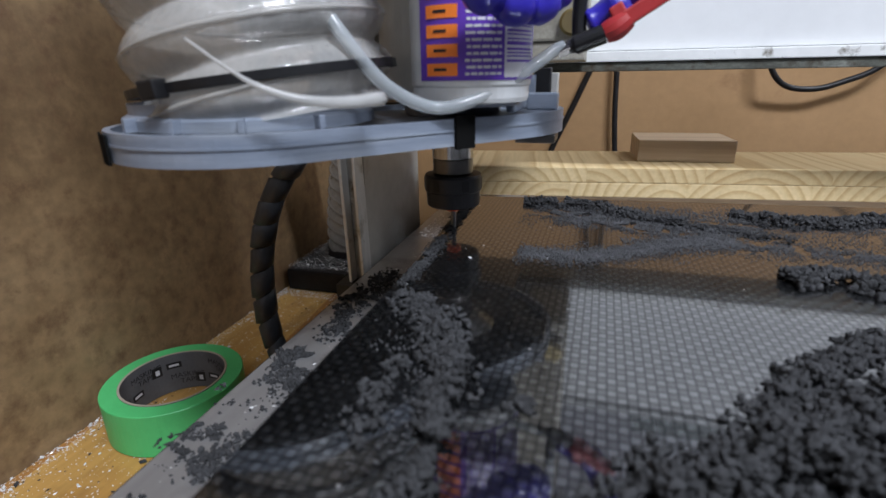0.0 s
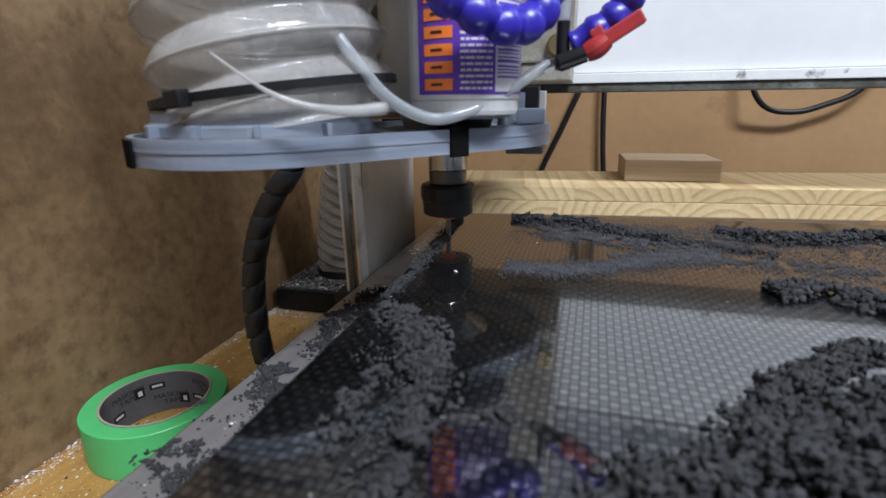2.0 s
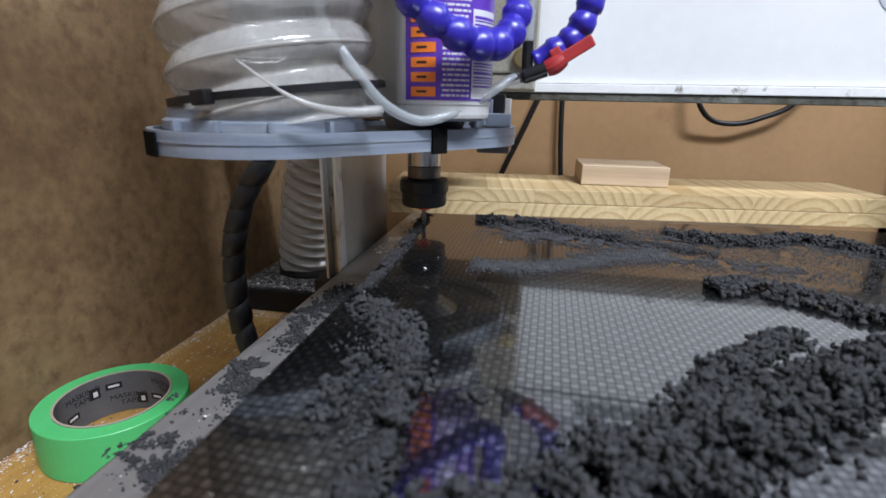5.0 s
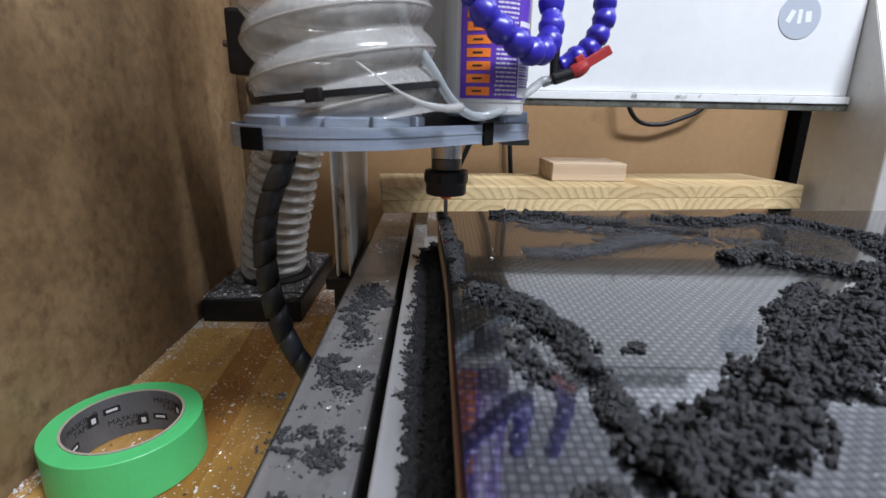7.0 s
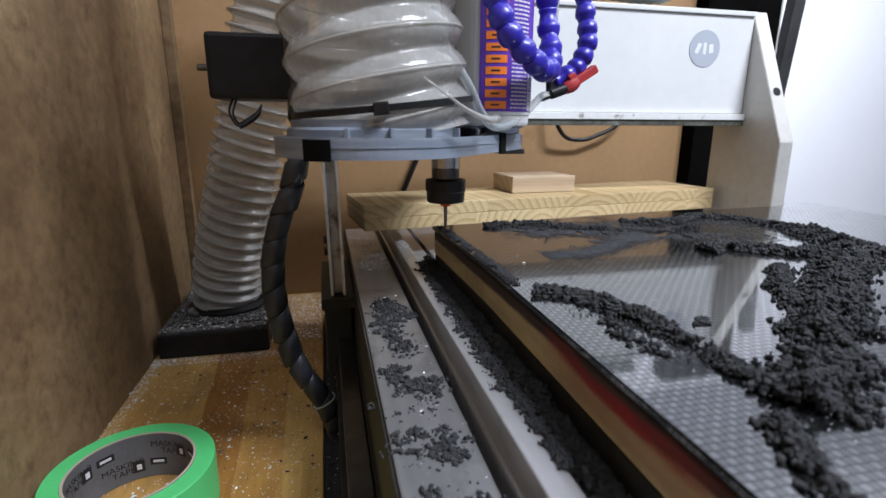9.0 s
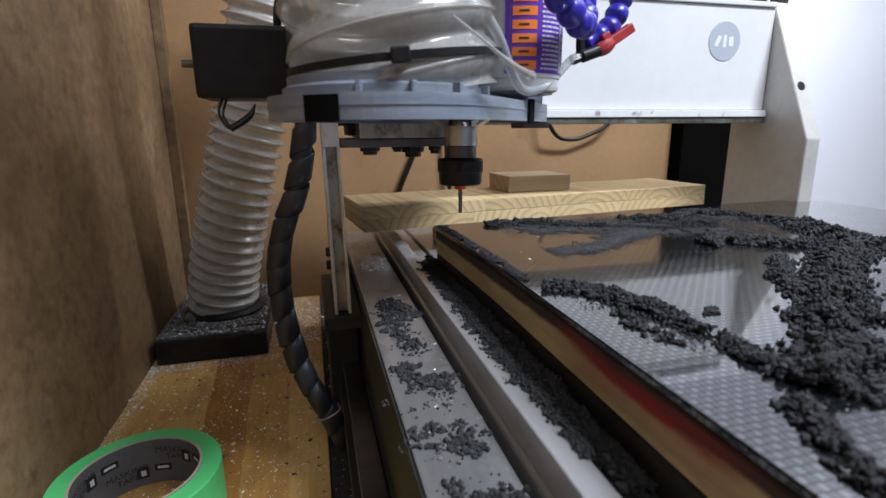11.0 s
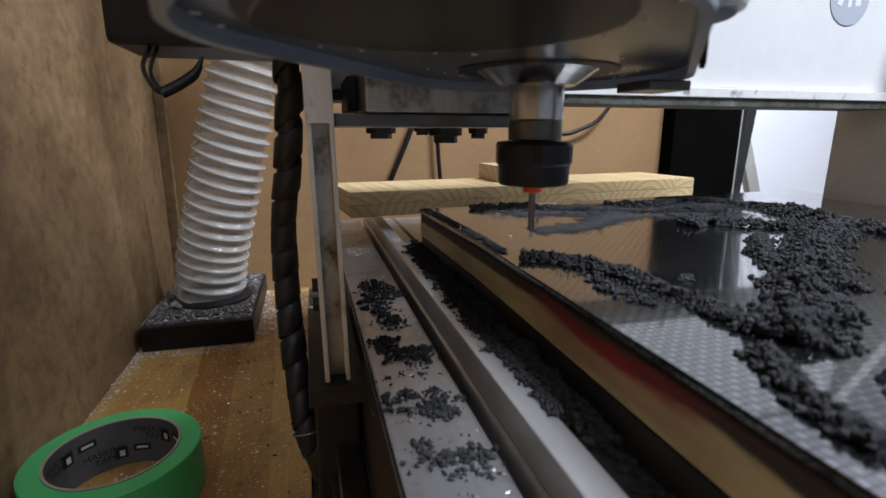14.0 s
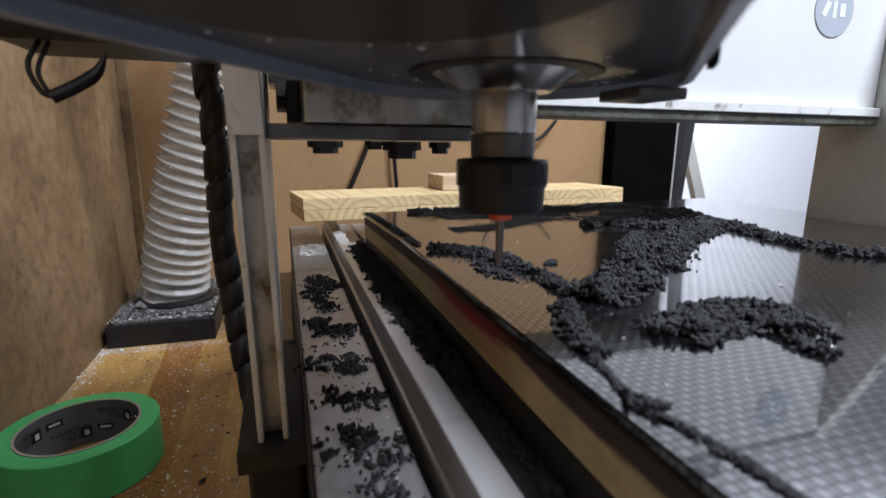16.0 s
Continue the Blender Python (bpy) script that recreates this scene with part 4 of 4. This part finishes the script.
def core_print():
    """Print on the inside of the core: emblem boxes, plain bars and the readable words."""
    rr = 0.0385
    for k in range(7):
        a = 40 + k * 51.4
        low, high = (0.006, 0.016) if k % 2 else (0.019, 0.029)
        o = part("print_bar", patch(rr - 0.0003, a - 16, a + 2, high - 0.006, high - 0.0005, 0.0002, 6), print_black, CORE)
        part("bar_mark", patch(rr - 0.0006, a - 13, a - 1, high - 0.0042, high - 0.0022, 0.0002, 4), print_white, o)
        e = part("print_box", patch(rr - 0.0003, a + 8, a + 20, low, low + 0.0095, 0.0002, 4), print_black, CORE)
        part("box_mark", patch(rr - 0.0006, a + 11, a + 16, low + 0.002, low + 0.0065, 0.0002, 3), print_white, e)
        for word, z in (("MASKING", low + 0.0065), ("TAPE", low + 0.0005)):
            cu = bpy.data.curves.new("word", "FONT")
            cu.body, cu.size, cu.align_x = word, 0.0068, "CENTER"
            ob = bpy.data.objects.new("word", cu)
            scene.collection.objects.link(ob)
            me = bpy.data.meshes.new_from_object(ob.evaluated_get(bpy.context.evaluated_depsgraph_get()))
            bpy.data.objects.remove(ob)
            mid = radians(a + 29)
            for v in me.vertices:
                x, y = v.co.x, v.co.y
                w = mid - x / rr
                v.co = ((rr - 0.0002) * math.cos(w), (rr - 0.0002) * math.sin(w), z + y)
            me.materials.append(print_black)
            p = new("printed_word", me)
            p.parent = CORE


core_print()


# ---- far things ----
def wall_cables():
    t = thing("wall_cable", "black cable hanging on the back wall", "cable")
    part("lead", sweep(spline([(0.085, 0.985, 0.15), (0.098, 0.985, 0.186), (0.128, 0.985, 0.255), (0.15, 0.985, 0.32), (0.16, 0.985, 0.45)], 30), 0.0042, 8), black_plastic, t, smooth=True)
    t2 = thing("wall_cable", "thin black cable hanging on the back wall", "cable")
    part("lead", sweep(spline([(0.186, 0.985, 0.15), (0.181, 0.985, 0.186), (0.176, 0.985, 0.265), (0.172, 0.985, 0.45)], 30), 0.0038, 8), black_plastic, t2, smooth=True)
    t3 = thing("wall_cable", "black cable loop sagging below the beam", "cable")
    part("lead", sweep(spline([(0.35, 0.975, 0.31), (0.361, 0.968, 0.276), (0.383, 0.976, 0.259), (0.415, 0.978, 0.2565), (0.443, 0.978, 0.265), (0.472, 0.976, 0.279), (0.50, 0.975, 0.31)], 36), 0.0036, 8), black_plastic, t3, smooth=True)


wall_cables()
ob = thing("black_cabinet", "tall black cabinet standing at the end of the back wall", "cabinet")
part("side_panel", box((0.632, 0.97, -0.8), (0.735, 1.01, 0.62), 0.002), cabinet_black, ob)
part("front_edge", box((0.7355, 0.975, -0.8), (0.79, 1.012, 0.62), 0.002), cabinet_black, ob)
part("pale_edge", box((0.7905, 0.98, -0.8), (0.798, 1.005, 0.62), 0.001), plate_metal, ob)
def beam_top():
    c = thing("drag_chain", "grey-green jointed cable chain lying behind the beam", "cable chain")
    for k in range(14):
        t = box((-0.0058, -0.012, -0.009), (0.0058, 0.012, 0.009), 0.0015)
        part("chain_link", t, chain_green, c, at=pose(0.215 + k * 0.0128, 0.0, 0.4375 + 0.001 * math.sin(k), 0, 12, 0))
    return c


CHAIN = beam_top()
for x, tilt in ((0.60, 6), (0.70, 9), (0.83, 5)):
    ob = part("stand_post", box((-0.014, -0.012, -0.9), (0.014, 0.012, 0.50), 0.002), black_steel, None, at=pose(x + 0.1, 1.12, 0.1, 0, tilt, 0))
    tagged(ob, "slanting black steel post behind the enclosure", "post", "posts behind the enclosure")
ob = thing("tripod", "slanting grey metal tripod leg behind the enclosure", "tripod")
part("tube", sweep([Vector((1.64, 1.4, -0.79)), Vector((1.36, 1.4, -0.1)), Vector((1.22, 1.4, 0.25)), Vector((1.09, 1.4, 0.58))], 0.022, 4), plate_metal, ob)
ob = thing("storage_box", "tall narrow brown box with a yellow lid on the floor", "box")
part("box_body", box((1.18, 1.5, -0.8), (1.26, 1.6, 0.16), 0.003), mdf, ob)
part("lid", box((1.2, 1.49, 0.115), (1.26, 1.4995, 0.14), 0.003), yellow, ob)


# ---- loose dust ----
def lump_variants(count, seed, detail=1, stretch=1.0):
    rng = np.random.default_rng(seed)
    t = bmesh.new()
    bmesh.ops.create_icosphere(t, subdivisions=detail, radius=1.0)
    base = np.array([v.co[:] for v in t.verts])
    faces = np.array([[v.index for v in f.verts] for f in t.faces])
    t.free()
    out = []
    for k in range(count):
        off = Vector(rng.uniform(-50, 50, 3))
        s = np.array([0.74 + 0.95 * (noise.noise(Vector(p) * 1.3 + off)) + 0.6 * noise.noise(Vector(p) * 3.1 + off) for p in base])
        v = base * np.clip(s, 0.35, 1.4)[:, None] * rng.uniform(0.75, 1.2, 3)
        v[:, 0] *= stretch * rng.uniform(0.75, 1.25)
        v[:, 1] += rng.uniform(-0.25, 0.25) * (stretch - 1) * v[:, 0] ** 2
        out.append(v)
    return out, faces


FINE_LUMPS = lump_variants(10, 3)
CURLS = lump_variants(24, 8, 2, 1.65)


def heap(name, label, strokes, mat, seed, floor_z, category="dust heap", clump=0.0):
    """Loose lumps scattered along strokes: (points, half width, lumps per cm2, size, height)."""
    rng = np.random.default_rng(seed)
    verts, faces, n = [], [], 0
    for pts, half, density, size, high in strokes:
        path = [Vector((*p, 0)) for p in pts]
        path = spline(path, 8 * len(path)) if len(path) > 2 else path
        seg = [(b - a).length for a, b in zip(path, path[1:])]
        total = sum(seg) or 1e-4
        curly = size >= 0.0009
        lumps, lump_faces = CURLS if curly else FINE_LUMPS
        nv = len(lumps[0])
        count = int(total * 2 * half * 1.85e4 * density * (0.40 if curly else 1.0)) + 1
        cum = np.cumsum(seg)
        for k in range(count):
            u = rng.uniform(0, total)
            i = min(int(np.searchsorted(cum, u)), len(seg) - 1)
            a, b = path[i], path[i + 1]
            d = (b - a).normalized()
            q = a.lerp(b, rng.uniform())
            o = float(np.clip(rng.normal(0, 0.5), -1.15, 1.15))
            wob = 1 + 0.55 * noise.noise(Vector((q.x * 60, q.y * 60, seed + math.copysign(3, o))))
            x, y = q.x - d.y * o * half * wob, q.y + d.x * o * half * wob
            if noise.noise(Vector((x * 110, y * 110, seed))) < -0.28 and density < 120:
                continue
            s = min(size * 1.2, (0.86 if curly else 0.70) * size * rng.lognormal(-0.05, 0.55))
            crown = max(0.0, 1 - (o / 1.1) ** 2) * high * (0.55 + 0.6 * noise.noise(Vector((x * 90, y * 90, 7 + seed))) + 0.35)
            z = floor_z + s * 0.35 + max(0.0, crown) * rng.uniform(0.25, 1.0)
            for piece in range(rng.integers(2, 8) if clump else 1):
                px, py = (x + rng.normal(0, clump), y + rng.normal(0, clump)) if clump else (x, y)
                ang = rng.uniform(0, 2 * math.pi)
                c, sn = math.cos(ang), math.sin(ang)
                v = lumps[rng.integers(len(lumps))] * s * (rng.uniform(0.6, 1.1) if clump else 1.0)
                if rng.uniform() < 0.5:
                    v = v[:, [1, 2, 0]]
                w = np.empty_like(v)
                w[:, 0] = v[:, 0] * c - v[:, 1] * sn + px
                w[:, 1] = v[:, 0] * sn + v[:, 1] * c + py
                w[:, 2] = np.maximum(v[:, 2] * 0.85 + z, floor_z + 0.0001)
                verts.append(w)
                faces.append(lump_faces + n)
                n += nv
    verts, faces = np.concatenate(verts), np.concatenate(faces)
    me = bpy.data.meshes.new(name)
    me.from_pydata(verts.tolist(), [], faces.tolist())
    me.polygons.foreach_set("use_smooth", [True] * len(me.polygons))
    me.materials.append(mat)
    return tagged(new(name, me), label, category, kind="stuff")


Z = 0.1905
heap("dust_heap", "ridge of clumped black carbon dust on the sheet", [
    ([(0.077, 0.398), (0.092, 0.388), (0.104, 0.370), (0.109, 0.350), (0.112, 0.332)], 0.0090, 100, 0.00118, 0.0042),
    ([(0.111, 0.336), (0.114, 0.318), (0.115, 0.302), (0.114, 0.288)], 0.0058, 110, 0.00118, 0.0035),
    ([(0.094, 0.352), (0.092, 0.338), (0.093, 0.322), (0.100, 0.310)], 0.0055, 45, 0.00100, 0.0012),
    ([(0.110, 0.294), (0.118, 0.282), (0.130, 0.276)], 0.0045, 100, 0.00110, 0.0028)], dust_dark, 1, Z)
heap("dust_heap", "large bank of clumped black carbon dust on the sheet", [
    ([(0.372, 0.505), (0.349, 0.44), (0.300, 0.403), (0.255, 0.372), (0.216, 0.342), (0.181, 0.313), (0.146, 0.286), (0.114, 0.266)], 0.0145, 88, 0.00130, 0.0078),
    ([(0.349, 0.44), (0.300, 0.403), (0.255, 0.372), (0.216, 0.342), (0.181, 0.313)], 0.0185, 30, 0.00100, 0.0020),
    ([(0.255, 0.41), (0.225, 0.38), (0.2, 0.35)], 0.0064, 88, 0.00117, 0.0035),
    ([(0.102, 0.262), (0.089, 0.24), (0.082, 0.212)], 0.0058, 108, 0.00110, 0.0036)], dust_dark, 2, Z)
heap("dust_heap", "band of black carbon dust along the sheet's far edge", [
    ([(0.105, 0.578), (0.145, 0.577), (0.185, 0.552), (0.21, 0.545)], 0.0076, 113, 0.00098, 0.0043),
    ([(0.24, 0.572), (0.285, 0.56), (0.335, 0.58), (0.366, 0.55), (0.378, 0.5)], 0.0091, 99, 0.00108, 0.0043),
    ([(0.19, 0.55), (0.23, 0.535), (0.26, 0.52)], 0.0079, 55, 0.00075, 0.0014)], dust_dark, 3, Z)
heap("dust_heap", "thin scatter of carbon dust on the sheet", [
    ([(0.115, 0.572), (0.2, 0.568), (0.29, 0.56), (0.37, 0.545)], 0.022, 50, 0.00042, 0.0002),
    ([(0.11, 0.548), (0.18, 0.535), (0.26, 0.53), (0.36, 0.51)], 0.030, 26, 0.00036, 0.0002),
    ([(0.17, 0.498), (0.24, 0.505), (0.30, 0.50)], 0.012, 90, 0.00040, 0.0004),
    ([(0.19, 0.505), (0.26, 0.50), (0.33, 0.485)], 0.020, 26, 0.00042, 0.0002),
    ([(0.115, 0.47), (0.15, 0.47), (0.185, 0.49), (0.228, 0.518)], 0.015, 120, 0.00042, 0.0004),
    ([(0.125, 0.555), (0.17, 0.54), (0.21, 0.53), (0.25, 0.545)], 0.016, 110, 0.00042, 0.0004),
    ([(0.086, 0.40), (0.096, 0.36), (0.100, 0.33), (0.105, 0.30)], 0.015, 9, 0.0006, 0.0002),
    ([(0.118, 0.472), (0.15, 0.468), (0.19, 0.498), (0.228, 0.522)], 0.0088, 150, 0.0005, 0.0008),
    ([(0.13, 0.535), (0.17, 0.53), (0.20, 0.515)], 0.0106, 60, 0.00045, 0.0006)], dust_fine, 4, Z)
heap("dust_heap", "low mound of black carbon dust on the sheet", [
    ([(0.238, 0.458), (0.262, 0.462), (0.295, 0.44), (0.32, 0.43)], 0.0098, 84, 0.00145, 0.0056)], dust_dark, 5, Z)
heap("dust_heap", "separate mound of black carbon dust on the sheet", [
    ([(0.118, 0.216), (0.148, 0.230), (0.180, 0.232), (0.168, 0.205)], 0.0130, 70, 0.00145, 0.0048),
    ([(0.162, 0.205), (0.16, 0.188)], 0.0046, 76, 0.00119, 0.0024)], dust_dark, 6, Z)
heap("dust_heap", "narrow trail of black carbon dust on the sheet", [
    ([(0.085, 0.222), (0.078, 0.2), (0.074, 0.18), (0.078, 0.168), (0.080, 0.15), (0.082, 0.12), (0.083, 0.05)], 0.0019, 133, 0.00086, 0.0008),
    ([(0.073, 0.184), (0.078, 0.174)], 0.0035, 114, 0.00106, 0.0024)], dust_dark, 7, Z)
heap("dust_heap", "bank of black carbon dust on the sheet towards its far side", [
    ([(0.37, 0.5), (0.362, 0.42), (0.345, 0.36), (0.345, 0.31), (0.37, 0.295), (0.4, 0.29)], 0.0091, 72, 0.00145, 0.0048)], dust_dark, 8, Z)
heap("dust_heap", "single lumps of carbon dust on the sheet", [
    ([(0.134, 0.3395), (0.139, 0.338)], 0.0020, 220, 0.00100, 0.0010),
    ([(0.0905, 0.254), (0.093, 0.252)], 0.0020, 160, 0.00092, 0.0005),
    ([(0.131, 0.337), (0.133, 0.335)], 0.0015, 160, 0.00090, 0.0000)], dust_dark, 9, Z)
heap("dust_heap", "dusty burr of carbon dust along the cut edge", [
    ([(0.064, 0.588), (0.068, 0.53), (0.070, 0.47), (0.072, 0.41)], 0.0048, 114, 0.00066, 0.0012)], dust_dark, 10, Z)
heap("dust_heap", "long drift of black carbon dust beside the spoil board", [
    ([(0.0585, 0.61), (0.0605, 0.55), (0.061, 0.48), (0.061, 0.4), (0.060, 0.33), (0.060, 0.28)], 0.0068, 150, 0.0016, 0.0062),
    ([(0.0575, 0.61), (0.0595, 0.55), (0.060, 0.48), (0.060, 0.4), (0.060, 0.33), (0.060, 0.29)], 0.0060, 130, 0.0012, 0.0082),
    ([(0.0605, 0.28), (0.061, 0.24), (0.061, 0.1)], 0.0050, 22, 0.0013, 0.0015)], dust_dark, 11, 0.1498)
heap("dust_heap", "carbon dust spilled over the raised bar", [
    ([(0.050, 0.60), (0.0505, 0.55), (0.051, 0.48), (0.051, 0.4), (0.051, 0.3)], 0.0026, 90, 0.0011, 0.0012),
    ([(0.047, 0.585), (0.047, 0.50), (0.047, 0.42), (0.047, 0.36)], 0.0045, 8, 0.0011, 0.0004)], dust_dark, 17, 0.1535, clump=0.0014)
tagged(part("dust_bed", box((0.0506, -0.36, 0.1373), (0.0660, 0.61, 0.1500), 0.0006), dust_dark), "packed black dust filling the gap beside the board", "dust", kind="stuff")
heap("dust_heap", "scattered carbon dust on the slotted rail", [
    ([(0.000, 0.545), (0.008, 0.53), (0.018, 0.515), (0.024, 0.505)], 0.011, 9, 0.0014, 0.0004),
    ([(0.000, 0.515), (0.006, 0.48), (0.010, 0.455), (0.02, 0.45)], 0.010, 6, 0.0014, 0.0004),
    ([(-0.004, 0.425), (0.006, 0.405), (0.016, 0.395), (0.024, 0.41)], 0.010, 8, 0.0014, 0.0004),
    ([(-0.006, 0.36), (0.004, 0.346), (0.014, 0.341), (0.026, 0.342)], 0.008, 12, 0.0014, 0.0004),
    ([(-0.004, 0.315), (0.006, 0.308), (0.018, 0.30), (0.026, 0.305)], 0.008, 8, 0.0014, 0.0004),
    ([(0.002, 0.275), (0.012, 0.262), (0.016, 0.24), (0.012, 0.2)], 0.010, 6, 0.0014, 0.0004),
    ([(0.008, 0.56), (0.008, 0.38), (0.008, 0.2)], 0.016, 1.6, 0.0009, 0.0002)], dust_dark, 12, 0.137, clump=0.0022)
heap("swarf", "bright metal swarf and grey dust on the duct box", [
    ([(-0.235, 0.79), (-0.18, 0.80), (-0.12, 0.79)], 0.0158, 68, 0.00059, 0.0008),
    ([(-0.235, 0.82), (-0.235, 0.96)], 0.0106, 76, 0.00066, 0.0008)], dust_grey, 13, 0.0302, "swarf")


def clots(count, seed):
    """Grey flocks of swarf lying singly on the base."""
    rng = random.Random(seed)
    return [([(x, y), (x + 0.004, y + 0.002)], 0.003, 60, 0.0006, 0.001) for x, y in ((rng.uniform(-0.14, -0.06), rng.uniform(0.42, 0.74)) for k in range(count))]


heap("swarf", "small grey flocks of dust on the base board", clots(9, 5), dust_grey, 33, 0.0, "swarf")


def flakes(name, label, x0, x1, y0, y1, z, count, size, mat, seed):
    rng = np.random.default_rng(seed)
    verts, faces = [], []
    for k in range(count):
        x, y = rng.uniform(x0, x1), rng.uniform(y0, y1)
        s = size * rng.lognormal(0, 0.6)
        a = rng.uniform(0, math.pi)
        n = len(verts)
        for i in range(4):
            w = a + i * math.pi / 2
            f = s * (1 if i % 2 else 0.55)
            verts.append((x + f * math.cos(w), y + f * math.sin(w), z + 0.0002 + rng.uniform(0, 0.5) * s))
        verts.append((x, y, z + 0.00015 + 0.5 * s))
        faces += [(n, n + 1, n + 4), (n + 1, n + 2, n + 4), (n + 2, n + 3, n + 4), (n + 3, n, n + 4)]
    me = bpy.data.meshes.new(name)
    me.from_pydata(verts, [], faces)
    me.materials.append(mat)
    return tagged(new(name, me), label, "swarf", kind="stuff")


flakes("swarf", "bright metal chips on the base board", -0.249, -0.05, 0.2, 0.99, 0.0, 8000, 0.00055, swarf, 21)
flakes("swarf", "bright metal chips heaped along the wall's foot", -0.2495, -0.236, 0.2, 0.8, 0.0, 2600, 0.00055, swarf, 22)
flakes("swarf", "bright metal chips round the duct box", -0.249, -0.1, 0.755, 0.775, 0.0, 1200, 0.0005, swarf, 23)
flakes("swarf", "dark chips on the base board", -0.249, -0.05, 0.2, 0.99, 0.0, 800, 0.0008, dust_dark, 24)
flakes("swarf", "bright chips on the slotted rail", -0.003, 0.028, 0.1, 0.85, 0.137, 260, 0.0005, swarf, 25)
flakes("swarf", "pale sawdust at the rails' far end", -0.003, 0.028, 0.64, 0.79, 0.1372, 1500, 0.0005, swarf, 26)
flakes("swarf", "pale sawdust on the raised bar", 0.038, 0.050, 0.62, 0.79, 0.1536, 900, 0.0005, swarf, 32)
flakes("swarf", "bright specks on the carbon sheet", 0.07, 0.45, 0.1, 0.58, 0.1905, 130, 0.0004, swarf, 27)
flakes("swarf", "bright chips in the black tray", -0.046, -0.012, 0.2, 0.95, -0.004, 700, 0.0005, swarf, 28)
flakes("swarf", "pale dust on the base behind the rail foot", -0.115, -0.05, 0.8, 0.99, 0.0, 2600, 0.0007, swarf, 29)


flakes("swarf", "thick bright chips and dust on top of the duct box", -0.242, -0.117, 0.778, 0.99, 0.0336, 4200, 0.00055, swarf, 30)
flakes("swarf", "grey dust on top of the duct box", -0.242, -0.117, 0.778, 0.99, 0.0336, 3000, 0.0008, dust_grey, 31)


# ---- movement ----
def along(t):
    """The spindle's place along the bed: a slow cut to the far corner, a pause, and the run back."""
    if t < 6.2:
        return 0.505 + 0.0095 * t
    if t < 10.09:
        return 0.564
    return 0.564 - 0.053 * (t - 10.09)


def lift(t):
    """The spindle's height over its place at the end of the cut."""
    if t < 8.9:
        return -0.009 if t < 5 else -0.009 * max(0.0, (8.5 - t) / 3.5)
    return 0.0218 * min(1.0, (t - 8.9) / 0.9)


def aside(t):
    """The spindle's place across the bed."""
    return 0.0705 if t < 4 else 0.0705 - 0.005 * min(1.0, (t - 4) / 4.5) - 0.003 * min(1.0, max(0.0, (t - 8.7) / 2.0))


TIMES = [k * 0.5 for k in range(33)]


def cable_pose(t):
    y = 0.557 + 0.33 * (along(t) - 0.564)
    near = 1.0 if t < 4 else max(0.0, (6.5 - t) / 2.5)
    late = max(0.0, (t - 14) / 2)
    turn = 0 if t < 10 else -min(75, 22 * (t - 10))
    return pose(-0.05 - 0.057 * near + 0.010 * late, y, 0, 0, 15 * near - 4.7 * late, 0) @ pose(0, 0, 0, 0, 0, turn)


def motions():
    walk(GANTRY, [(t, pose(0, along(t), 0)) for t in TIMES])
    walk(CHAIN, [(t, pose(0, along(t) + 0.18, 0)) for t in TIMES])
    for ob in (SPINDLE, SHOE, SHOE_HOSE, U_HOSE, R_HOSE, VALVE):
        walk(ob, [(t, pose(aside(t), along(t), lift(t))) for t in TIMES])
    walk(BOTTLE, [(t, pose(aside(t) + 0.0225, along(t) - 0.05, lift(t) - 0.001)) for t in TIMES])
    walk(CABLE, [(t, cable_pose(t)) for t in TIMES])


motions()
